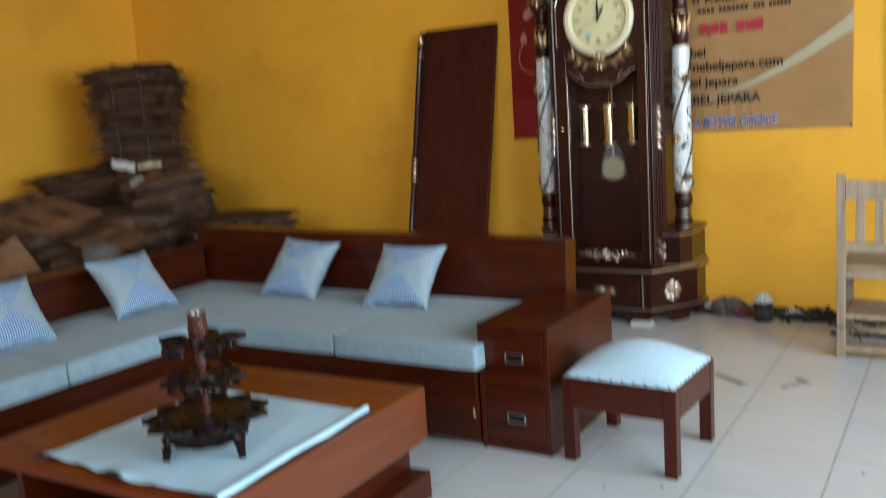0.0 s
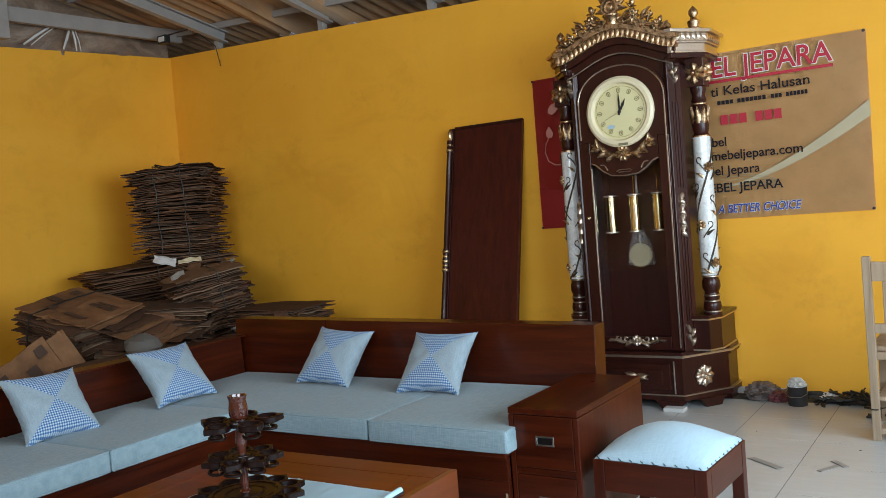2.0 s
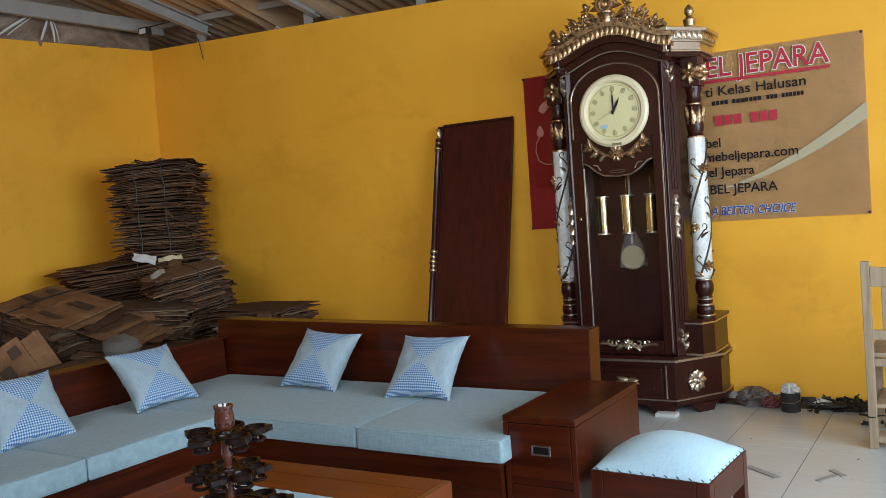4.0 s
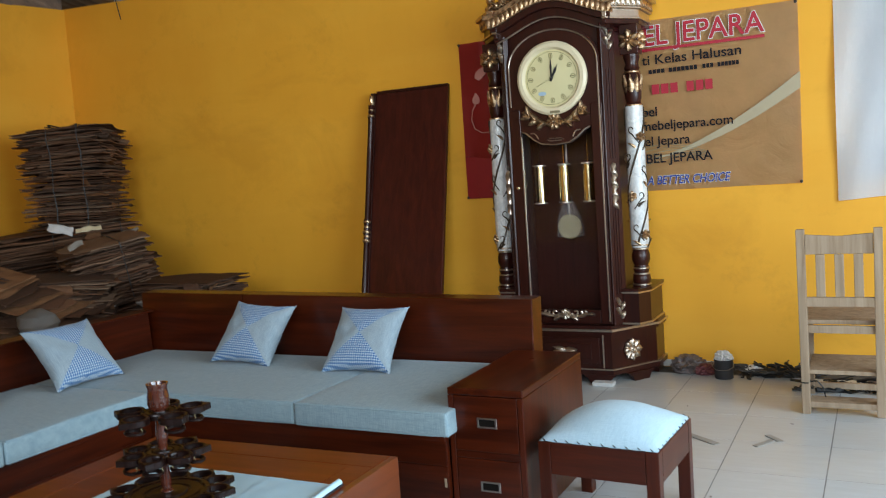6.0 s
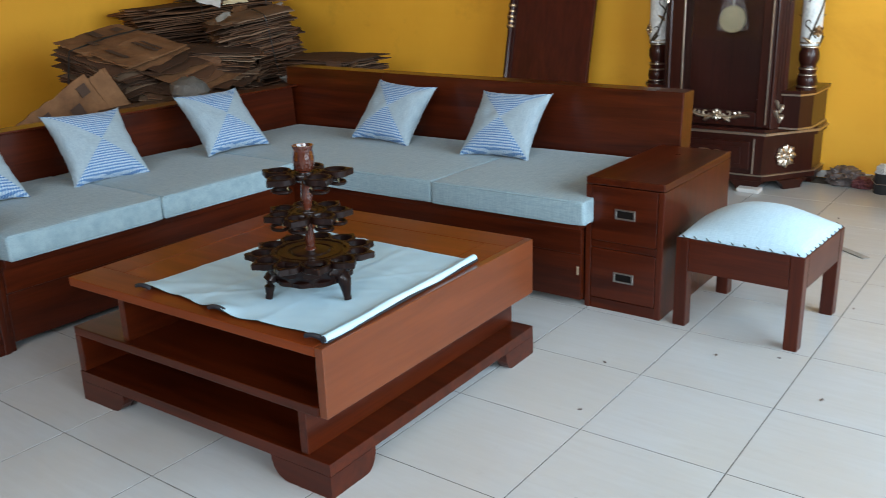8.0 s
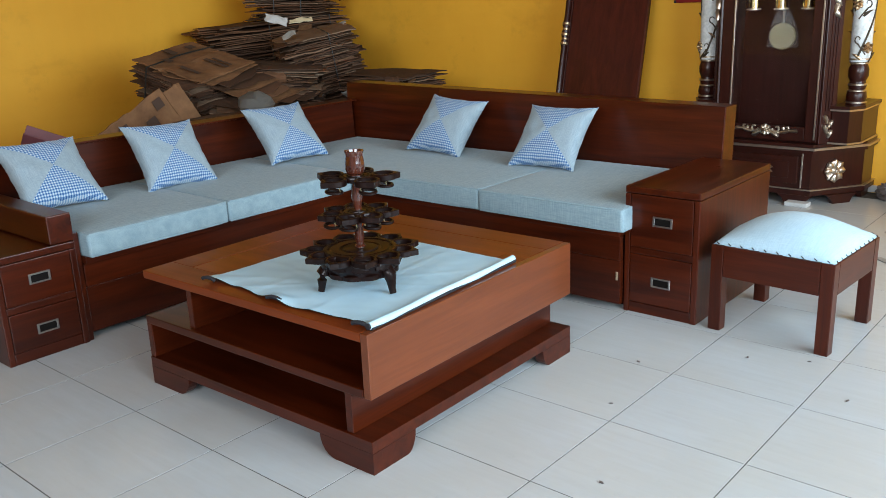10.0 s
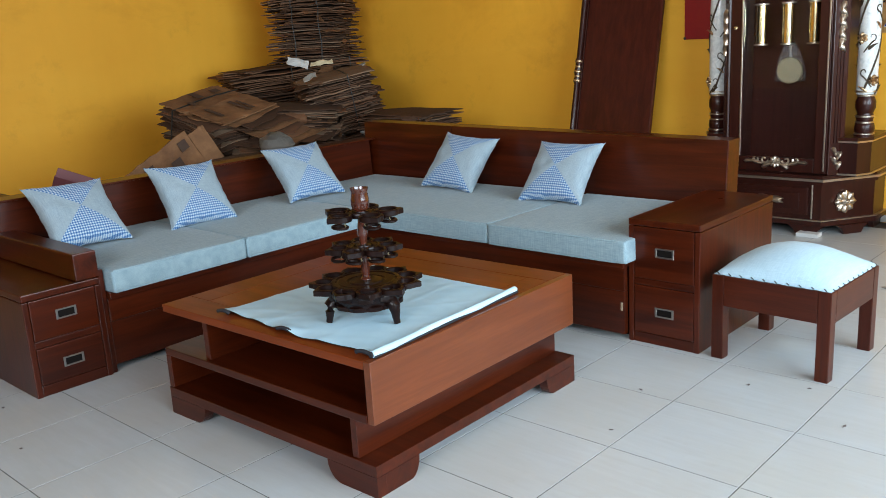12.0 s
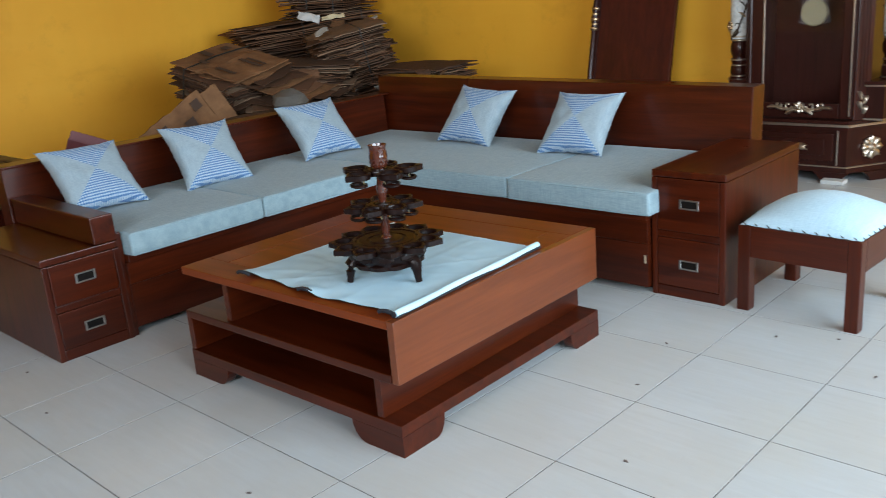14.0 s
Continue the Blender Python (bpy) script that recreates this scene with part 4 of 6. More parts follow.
def clock():
    c = empty("longcase_clock", -0.667, 2.90)
    tagged(c, "tall dark mahogany long-case clock with gilt carving and white columns", "clock")

    def p(name, bm, mat, label="", smooth=False, par=None):
        return part(name, bm, mat, par or c, label, smooth)

    base = [(-0.275, -0.03), (0.275, -0.03), (0.47, 0.25), (0.47, 0.44), (-0.47, 0.44), (-0.47, 0.25)]
    p("base", prism(base, 0.085, 0.288), CLOCK_WOOD)
    p("foot_moulding", prism(grown(base, (1.03, 1.05)), 0.052, 0.080), CLOCK_WOOD)
    p("gilt_line", prism(grown(base, (1.035, 1.06)), 0.0805, 0.0868), SILVER_GOLD)
    p("top_moulding", prism(grown(base, (1.03, 1.05)), 0.2885, 0.306), CLOCK_WOOD)
    p("gilt_line", prism(grown(base, (1.05, 1.085)), 0.3065, 0.320), SILVER_GOLD)
    p("top_moulding", prism(grown(base, (1.02, 1.035)), 0.3205, 0.338), CLOCK_WOOD)
    for x, y, rz in ((0.20, -0.025, 0), (-0.20, -0.025, 0), (0.385, 0.115, 55), (-0.385, 0.115, -55), (0.43, 0.36, 90), (-0.43, 0.36, -90)):
        ft = upright(prism([(-0.10, 0.0515), (-0.07, 0.03), (-0.055, 0.0), (0.055, 0.0), (0.07, 0.03), (0.10, 0.0515)], 0, 0.03))
        p("foot", moved(ft, pose(x, y + 0.012, 0, 0, 0, rz)), CLOCK_WOOD)
    p("shim", box(0.17, 0.29, -0.105, -0.03, 0.0, 0.022, 0.003), PAPER, "white packing block under the foot")
    dr = p("drawer", box(-0.215, 0.205, -0.042, -0.028, 0.115, 0.268, 0.004), CLOCK_WOOD)
    p("panel", box(-0.17, 0.16, -0.048, -0.040, 0.145, 0.238, 0.004), CLOCK_WOOD, par=dr)
    p("handle", merged(*[moved(leaf(0.075, 0.03, 0.014, 0.2), pose(0, -0.046, 0.195, 0, a)) for a in (80, -80, 100, -100)]), SILVER_GOLD, "carved silver-gilt pull", True, dr)
    p("gilt_line", box(0.222, 0.230, -0.036, -0.028, 0.09, 0.286, 0.001, 1), SILVER_GOLD)
    for s in (-1, 1):
        p("carved_flower", moved(rosette(0.066, 8, 0.012), pose(s * 0.366, 0.085, 0.184, 0, 0, s * 55)), SILVER_GOLD, "carved silver-gilt flower", True)

    # case: back, sides, and the door with its glass
    p("back_panel", box(-0.33, 0.33, 0.40, 0.43, 0.338, 2.10, 0), CLOCK_WOOD)
    for s in (-1, 1):
        p("side_panel", box(min(s * 0.315, s * 0.338), max(s * 0.315, s * 0.338), 0.085, 0.399, 0.338, 2.08, 0.002), CLOCK_WOOD)
        pil = moved(box(-0.047, 0.047, -0.016, 0.016, 0.338, 2.06, 0.004), pose(s * 0.310, 0.040, 0, 0, 0, s * 53))
        pl = p("pilaster", pil, CLOCK_WOOD)
        for k in (-0.018, 0.0, 0.018):
            p("flute", moved(tube([(k, -0.017, 0.52), (k, -0.017, 1.06)], 0.004, 6), pose(s * 0.310, 0.040, 0, 0, 0, s * 53)), CLOCK_WOOD, "", False, pl)
            p("flute", moved(tube([(k, -0.017, 1.30), (k, -0.017, 1.80)], 0.004, 6), pose(s * 0.310, 0.040, 0, 0, 0, s * 53)), CLOCK_WOOD, "", False, pl)
        for k in range(8):
            lf = moved(leaf(0.055, 0.034, 0.014, 0.25 * (-1) ** k), pose(0.008 * (-1) ** k, -0.016, 1.27 - 0.031 * k, 0, 180 + 22 * (-1) ** k))
            p("carved_leaf", moved(lf, pose(s * 0.310, 0.040, 0, 0, 0, s * 53)), SILVER_GOLD, "", True, pl)
        for z, n in ((0.37, 4), (1.91, 4)):
            for k in range(n):
                lf = moved(leaf(0.050, 0.040 - 0.004 * k, 0.016, 0.2 * (-1) ** k, True), pose(0.006 * (-1) ** k, -0.016, z + 0.027 * k, 0, 14 * (-1) ** k))
                p("carved_leaf", moved(lf, pose(s * 0.310, 0.040, 0, 0, 0, s * 53)), SILVER_GOLD, "", True, pl)
    door = p("door", merged(box(-0.282, -0.215, -0.004, 0.03, 0.345, 1.62, 0.004), box(0.215, 0.282, -0.004, 0.03, 0.345, 1.62, 0.004), box(-0.2145, 0.2145, -0.002, 0.028, 0.345, 0.425, 0.004)), CLOCK_WOOD)
    low = [(0.282, 1.6205), (0.214, 1.6205), (0.214, 1.49), (0.18, 1.475), (0.135, 1.435), (0.085, 1.405), (0.0, 1.398), (-0.085, 1.405), (-0.135, 1.435), (-0.18, 1.475), (-0.214, 1.49), (-0.214, 1.6205), (-0.282, 1.6205)]
    hi = [(0.282 * math.cos(a), 1.86 + 0.215 * math.sin(a)) for a in [math.pi - math.pi * i / 20 for i in range(21)]]
    p("door_head", moved(upright(prism(low + hi, 0, 0.034)), Matrix.Translation((0, 0.03, 0))), CLOCK_WOOD, "", False, door)
    p("gilt_line", tube([(-0.268, -0.006, 1.64)] + [(0.268 * -math.cos(a), -0.006, 1.86 + 0.20 * math.sin(a)) for a in [math.pi * i / 24 for i in range(25)]] + [(0.268, -0.006, 0.36)], 0.005, 6), SILVER_GOLD, "thin gilt moulding", True, door)
    for s in (-1, 1):
        if s < 0:
            p("gilt_line", tube([(s * 0.213, -0.006, 0.43), (s * 0.213, -0.006, 1.46)], 0.0055, 6), SILVER_GOLD, "thin gilt moulding", True, door)
        p("scroll", tube([(s * 0.210, -0.008, 1.49), (s * 0.18, -0.010, 1.478), (s * 0.135, -0.010, 1.438), (s * 0.085, -0.010, 1.409), (0, -0.010, 1.401)], [0.004, 0.005, 0.005, 0.004, 0.004], 6), SILVER_GOLD, "carved gilt scroll", True, door)
        p("scroll", tube([(s * (0.105 + 0.035 * t), -0.010, 1.440 + 0.035 * t + 0.012 * math.sin(3.1 * t)) for t in (0, 0.25, 0.5, 0.75, 1.0, 1.3)], 0.004, 6), SILVER_GOLD, "carved gilt scroll", True, door)
    p("scroll", tube([(-0.05, -0.010, 1.430), (-0.035, -0.010, 1.438), (0.035, -0.010, 1.438), (0.05, -0.010, 1.430), (0.035, -0.010, 1.424), (-0.035, -0.010, 1.424)], 0.003, 6, True), SILVER_GOLD, "carved gilt scroll", True, door)
    p("knob", moved(lathe([(0.004, 0), (0.011, 0.006), (0.011, 0.012), (0.003, 0.018)], 12), pose(-0.25, -0.004, 1.16, 90)), BRASS, "", True, door)
    gl = p("glass_pane", box(-0.2155, 0.2155, 0.032, 0.036, 0.40, 1.52, 0), GLASS, "clear glass door pane", False, door)
    gl.visible_shadow = False
    p("carved_flower", moved(rosette(0.034, 8, 0.012), pose(0, -0.004, 0.402)), SILVER_GOLD, "carved gilt flower", True, door)
    for s in (-1, 1):
        for dx, dz, r, a0 in ((0.062, 0.012, 0.026, 3.4), (0.118, 0.016, 0.020, 3.0)):
            curl = [(s * (dx + r * (1 - 0.09 * k) * math.cos(a0 + 0.6 * k)), -0.008, 0.402 + dz + r * (1 - 0.09 * k) * math.sin(a0 + 0.6 * k)) for k in range(10)]
            p("carved_scroll", tube(curl, [0.008 - 0.0004 * k for k in range(10)], 6), SILVER_GOLD, "carved gilt scroll", True, door)
        for l, w, b, dx, dz, a in ((0.060, 0.040, 0.5, 0.020, -0.010, 100), (0.070, 0.034, -0.5, 0.070, -0.012, 88), (0.055, 0.030, 0.6, 0.125, -0.004, 70)):
            p("carved_leaf", moved(leaf(l, w, 0.014, s * b, True), pose(s * dx, -0.004, 0.402 + dz, 0, s * a)), SILVER_GOLD, "", True, door)
    p("carved_flower", moved(rosette(0.048, 9, 0.020), pose(0, -0.006, 1.535)), GOLD, "carved gilt flower under the dial", True, door)
    for s in (-1, 1):
        for n, (l, w, b, dx, dz, a) in enumerate(((0.10, 0.052, -0.6, 0.03, -0.012, 85), (0.08, 0.044, -0.8, 0.085, 0.0, 60), (0.075, 0.03, -0.3, 0.13, 0.03, 25), (0.06, 0.03, 0.7, 0.135, 0.03, 75), (0.06, 0.042, 0.5, 0.05, -0.005, 110), (0.05, 0.036, 0.6, 0.10, 0.01, 100))):
            p("carved_leaf", moved(leaf(l, w, 0.018, s * b, n % 2 == 0), pose(s * dx * 1.12, -0.006 - 0.002 * n, 1.537 + dz, 0, s * a)), GOLD, "", True, door)
        p("carved_flower", moved(rosette(0.030, 6, 0.016), pose(s * 0.17, -0.008, 1.59)), GOLD, "", True, door)

    # dial
    d = p("dial_rim", moved(lathe([(0.150, 0.0), (0.205, 0.0), (0.212, 0.008), (0.210, 0.022), (0.196, 0.034), (0.176, 0.034), (0.166, 0.022), (0.163, 0.012), (0.150, 0.012)], 56, False), pose(0, -0.0045, DIAL_Z, 90)), DIAL_RIM, "cream round dial rim", True)
    p("dial", moved(lathe([(0.165, 0.0), (0.165, 0.013), (0.16, 0.014)], 56), pose(0, -0.0045, DIAL_Z, 90)), DIAL, "pale yellow dial", True, d)
    for i in range(12):
        a = 2 * math.pi * i / 12
        cx, cz = 0.128 * math.sin(a), 0.128 * math.cos(a)
        mark = tube([(0.011 * math.cos(k), 0, 0.0145 * math.sin(k)) for k in [j * 0.524 for j in range(12)]], 0.0018, 5, True)
        p("numeral", moved(merged(mark, box(-0.0025, 0.0025, -0.001, 0.001, -0.008, 0.008, 0)), pose(cx, -0.0195, DIAL_Z + cz, 0, math.degrees(a))), DIAL_MARK, "small oval numeral plate", False, d)
    p("minute_track", moved(ring(0.1505, 0.1525, 0.0, 0.001, 48), pose(0, -0.0185, DIAL_Z, 90)), DIAL_MARK, "", False, d)
    hand = lambda l, w: prism([(-w * 0.5, -0.02), (w * 0.5, -0.02), (w, l * 0.55), (0, l), (-w, l * 0.55)], 0, 0.0015)
    p("hour_hand", moved(upright(hand(0.085, 0.0085)), pose(0, -0.022, DIAL_Z, 0, 28)), BLACK, "", False, d)
    p("minute_hand", moved(upright(hand(0.122, 0.0062)), pose(0, -0.025, DIAL_Z, 0, 0)), BLACK, "", False, d)
    p("second_hand", moved(tube([(0, 0, -0.03), (0, 0, 0.10)], 0.0009, 5), pose(0, -0.028, DIAL_Z, 0, 245)), DIAL_MARK, "", False, d)
    p("hub", moved(lathe([(0.009, 0), (0.009, 0.012), (0.004, 0.014)], 12), pose(0, -0.019, DIAL_Z, 90)), BLACK, "", True, d)
    p("sticker", moved(upright(prism([(0.024 * math.cos(k), 0.012 * math.sin(k)) for k in [j * 0.45 for j in range(14)]], 0, 0.0015)), pose(-0.062, -0.0195, DIAL_Z - 0.085)), STICKER, "pale blue oval sticker", False, d)
    p("label_tag", box(-0.015, 0.045, -0.040, -0.036, DIAL_Z - 0.202, DIAL_Z - 0.188, 0.001, 1), PLATE, "small dull brass name plate", False, d)

    # weights, rods and the bagged pendulum
    for x in (-0.176, -0.020, 0.130):
        w = p("weight", moved(lathe([(0.034, 1.062), (0.034, 1.278)], 20), Matrix.Translation((x, 0.17, 0))), BRASS, "polished brass weight", True)
        for z in (1.05, 1.278):
            p("weight_cap", moved(lathe([(0.02, z), (0.040, z + 0.003), (0.040, z + 0.009), (0.02, z + 0.012)], 20), Matrix.Translation((x, 0.17, 0))), SILVER_GOLD, "", True, w)
        p("chain", tube([(x, 0.17, 1.29), (x, 0.17, 1.56)], 0.003, 6), BRASS, "", False, w)
    pe = p("pendulum", moved(lathe([(0.070, 0.0), (0.075, 0.004), (0.071, 0.010), (0.03, 0.013)], 28), pose(-0.012, 0.20, 0.905, 90)), PLATE, "old gold pendulum disc", True)
    p("rod", box(-0.018, -0.006, 0.198, 0.202, 0.96, 1.56, 0.001, 1), STEEL, "", False, pe)
    bag = lathe([(0.055, 0.84), (0.092, 0.845), (0.086, 0.90), (0.072, 0.97), (0.03, 1.06), (0.018, 1.10)], 18)
    for v in bag.verts:
        v.co.y *= 0.3
        v.co += Vector((0.010 * noise.noise(v.co * 30), 0.006 * noise.noise(v.co * 25), 0.0))
    b = p("plastic_bag", moved(bag, Matrix.Translation((-0.012, 0.20, 0))), BAG, "clear plastic bag round the pendulum", True, pe)
    b.visible_shadow = False

    # columns on stepped pedestals
    for s in (-1, 1):
        x, y = s * 0.425, 0.16
        out = [(x - s * 0.085, y - 0.12), (x + s * 0.005, y - 0.12), (x + s * 0.050, y - 0.03), (x + s * 0.050, y + 0.26), (x - s * 0.085, y + 0.26)]
        q = p("pedestal", prism(out, 0.338, 0.518), CLOCK_WOOD, "")
        grow = [(x + (a - x) * 1.12, y + (b2 - y) * 1.05) for a, b2 in out]
        p("gilt_line", prism(grow, 0.5185, 0.528), SILVER_GOLD, "", False, q)
        p("cap_board", prism([(x + (a - x) * 1.2, y + (b2 - y) * 1.08) for a, b2 in out], 0.5285, 0.546), CLOCK_WOOD, "", False, q)
        p("gilt_line", prism(grow, 0.3385, 0.348), SILVER_GOLD, "", False, q)
        at = Matrix.Translation((x, y - 0.01, 0))
        lower = [(0.052, 0.546), (0.052, 0.556), (0.046, 0.562), (0.053, 0.585), (0.048, 0.615), (0.040, 0.625), (0.046, 0.65), (0.040, 0.672), (0.052, 0.70), (0.052, 0.735), (0.042, 0.762), (0.046, 0.772)]
        col = p("column", moved(lathe(lower, 24), at), CLOCK_WOOD, "turned column with a white painted shaft", True)
        for z, r in ((0.560, 0.053), (0.622, 0.047), (0.655, 0.049), (0.768, 0.049), (0.790, 0.0545), (1.592, 0.052), (1.655, 0.046), (1.78, 0.046)):
            p("gilt_ring", moved(lathe([(r - 0.004, z - 0.006), (r, z - 0.003), (r, z + 0.003), (r - 0.004, z + 0.006)], 24), at), GOLD if z > 1 else SILVER_GOLD, "", True, col)
        p("shaft", moved(lathe([(0.050, 0.775), (0.053, 0.80), (0.054, 1.10), (0.050, 1.59)], 28), at), MARBLE, "white marbled shaft", True, col)
        p("upper_turning", moved(lathe([(0.046, 1.5965), (0.040, 1.61), (0.046, 1.63), (0.048, 1.66), (0.052, 1.70), (0.046, 1.76), (0.036, 1.785), (0.044, 1.80), (0.036, 1.83), (0.046, 1.86), (0.046, 1.878)], 24), at), CLOCK_WOOD, "", True, col)
        p("carved_leaves", moved(merged(*[moved(leaf(0.10, 0.038, 0.012, 0.0), pose(0.044 * math.sin(a), -0.044 * math.cos(a), 1.665, 0, 0, math.degrees(a))) for a in [k * math.pi / 4 for k in range(8)]]), at), GOLD, "carved gilt leaves", True, col)
        p("capital", moved(box(-0.052, 0.052, -0.052, 0.052, 1.879, 2.045, 0.004), at), CLOCK_WOOD, "", False, col)
        p("carved_flower", moved(moved(rosette(0.062, 6, 0.018), pose(0, -0.054, 1.955)), at), GOLD, "carved gilt flower", True, col)
        p("carved_flower", moved(moved(rosette(0.055, 6, 0.018), pose(s * 0.054, 0, 1.955, 0, 0, s * 90)), at), GOLD, "carved gilt flower", True, col)
        # painted vine with raised stems and flowers
        vine = []
        for ph in (0.0, math.pi):
            vine.append(moved(tube([((0.0530) * math.sin(ph + t * 5.2), -(0.0535) * math.cos(ph + t * 5.2), 0.80 + 0.78 * t) for t in [k / 40 for k in range(41)]], 0.0060, 6), at))
            p("vine", vine[-1], VINE, "dark gilt vine stem", True, col)
        def wrap(a, z, r=0.0545):
            return (r * math.sin(a), -r * math.cos(a), z)

        for k in range(7):
            a, z = k * 2.5 + 0.9 * s, 0.85 + 0.112 * k
            if k % 2 == 0 or z > 1.3:
                p("vine_flower", moved(moved(rosette(0.030, 6, 0.012), pose(0.0515 * math.sin(a), -0.0515 * math.cos(a), z, 0, 0, math.degrees(a))), at), GOLD, "raised gilt flower", True, col)
            for g in (-1, 1):
                # a scroll that runs up from the stem and rolls in, with a leaf
                c0, zc = a + g * 0.95, z - 0.02 * g
                curl = [wrap(c0 - g * 0.75 * (1 - q), zc - 0.055 * (1 - q)) for q in (0, 0.33, 0.66)] + [wrap(c0 + g * 0.42 * (1 - 0.085 * q) * math.sin(0.62 * q), zc + 0.024 - 0.024 * (1 - 0.085 * q) * math.cos(0.62 * q)) for q in range(9)]
                p("painted_scroll", moved(tube(curl, [0.0042] * 3 + [0.0046 - 0.0003 * q for q in range(9)], 5), at), VINE, "dark gilt scroll", True, col)
                a2 = a + g * 0.62
                p("vine_leaf", moved(moved(leaf(0.052, 0.015, 0.004, 0.8 * g), pose(0.0525 * math.sin(a2), -0.0525 * math.cos(a2), z - 0.062, 0, 0, math.degrees(a2)) @ pose(0, 0, 0, 0, g * 32)), at), VINE if g > 0 else GOLD, "", True, col)
        # entablature over the column: a block with a wide canted face
        def blk(g, z0, z1):
            poly = [(0.318, -0.035 - g), (0.340 + g * 0.4, -0.035 - g), (0.478 + g, 0.150 - g * 0.4), (0.478 + g, 0.40), (0.318, 0.40)]
            return prism(poly if s > 0 else [(-a, b2) for a, b2 in poly[::-1]], z0, z1, 0.002)

        # right block is gilt too; its paler silver stands for reflected daylight
        e = p("entablature", blk(0.0, 2.0455, 2.072), CLOCK_WOOD)
        p("moulding", blk(0.012, 2.0725, 2.084), SILVER_GOLD, "thin pale moulding", False, e)
        p("moulding", blk(0.002, 2.0845, 2.128), SILVER_GOLD if s > 0 else CLOCK_WOOD, "", False, e)
        p("moulding", blk(0.018, 2.1285, 2.140), SILVER_GOLD if s > 0 else GOLD, "", False, e)
        p("moulding", blk(0.024, 2.1405, 2.184), SILVER_GOLD if s > 0 else GOLD, "", False, e)
        p("cap_board", blk(0.046, 2.1845, 2.205), SILVER_GOLD if s > 0 else GOLD, "", False, e)
        turn = math.degrees(math.atan2(0.185, 0.138))
        for k in range(7):
            f = (k + 0.5) / 7
            lx, ly = 0.340 + 0.0096 + 0.1524 * f, -0.059 + 0.1994 * f
            p("fringe_leaf", moved(leaf(0.040, 0.032, 0.005, 0.0), pose(s * lx, ly, 2.182, 0, 0, s * turn) @ pose(0, 0, 0, 0, 180)), SILVER_GOLD if s > 0 else GOLD, "", True, e)
        for k in range(6):
            p("fringe_leaf", moved(leaf(0.040, 0.034, 0.005, 0.0), pose(s * 0.503, 0.165 + 0.038 * k, 2.182, 0, 0, s * 90) @ pose(0, 0, 0, 0, 180)), GOLD, "", True, e)
        p("finial", moved(lathe([(0.045, 2.2055), (0.045, 2.22), (0.03, 2.228), (0.034, 2.245), (0.038, 2.262), (0.022, 2.275), (0.016, 2.285), (0.028, 2.305), (0.026, 2.325), (0.010, 2.343), (0.001, 2.352)], 18), at), GOLD, "turned gilt finial", True, e)

    # arched cornice with a gilt fringe
    def arch_band(z_lo, z_hi, y0, y1, half=0.40):
        xs = [-half + 2 * half * i / 36 for i in range(37)]
        poly = [(x, arch_z(x) + z_lo) for x in xs] + [(x, arch_z(x) + z_hi) for x in xs[::-1]]
        return moved(upright(prism(poly, 0, y1 - y0)), Matrix.Translation((0, y1, 0)))

    co = p("cornice", arch_band(-0.10, -0.055, 0.0, 0.40, 0.35), CLOCK_WOOD, "arched moulded cornice")
    p("moulding", arch_band(-0.054, -0.020, -0.035, 0.40, 0.36), CLOCK_WOOD, "", False, co)
    p("moulding", arch_band(-0.019, 0.030, -0.060, 0.40, 0.37), GOLD, "", False, co)
    p("gilt_moulding", arch_band(0.031, 0.055, -0.085, 0.40, 0.385), GOLD, "", False, co)
    p("gilt_line", tube([(x, -0.004, arch_z(x) - 0.105) for x in [-0.33 + 0.66 * i / 24 for i in range(25)]], 0.005, 6), SILVER_GOLD, "", True, co)
    for i in range(25):
        x = -0.36 + 0.72 * i / 24
        p("fringe_leaf", moved(leaf(0.050, 0.037, 0.005, 0.0), pose(x, -0.062, arch_z(x) + 0.030, 0, 180)), GOLD, "", True, co)
    head = moved(upright(prism([(-0.33, 1.80)] + [(x, arch_z(x) - 0.10) for x in [-0.33 + 0.66 * i / 24 for i in range(25)]] + [(0.33, 1.80)], 0, 0.03)), Matrix.Translation((0, 0.062, 0)))
    p("spandrel", head, CLOCK_WOOD, "", False, co)

    # carved gilt crest: a flower basket in the middle, sprays of roses down both sides
    cr = p("crest", arch_band(0.056, 0.105, -0.045, -0.015, 0.33), GOLD, "carved gilt crest of flowers and leaves")
    p("basket", moved(lathe([(0.040, 2.274), (0.042, 2.280), (0.030, 2.288), (0.033, 2.316), (0.046, 2.340), (0.053, 2.344), (0.053, 2.352), (0.044, 2.356)], 18), Matrix.Translation((0, -0.04, 0))), GOLD, "", True, cr)

    def blossom(x, z, r, spin=0.0):
        """A rose: two rings of petals round a cupped eye."""
        out = [moved(leaf(r, r * 0.62, 0.010, 0.0), pose(0, 0, 0, 0, spin + 45 * i)) for i in range(8)]
        out += [moved(leaf(r * 0.66, r * 0.5, 0.014, 0.0, True), pose(0, -0.006, 0, 0, spin + 22 + 60 * i)) for i in range(6)]
        out.append(moved(lathe([(r * 0.36, 0.004), (r * 0.40, 0.020), (r * 0.30, 0.024), (r * 0.24, 0.014), (r * 0.12, 0.013), (r * 0.10, 0.022), (0.001, 0.025)], 14), pose(0, 0, 0, 90)))
        p("carved_flower", moved(merged(*out), pose(x, -0.052, z)), GOLD, "", True, cr)

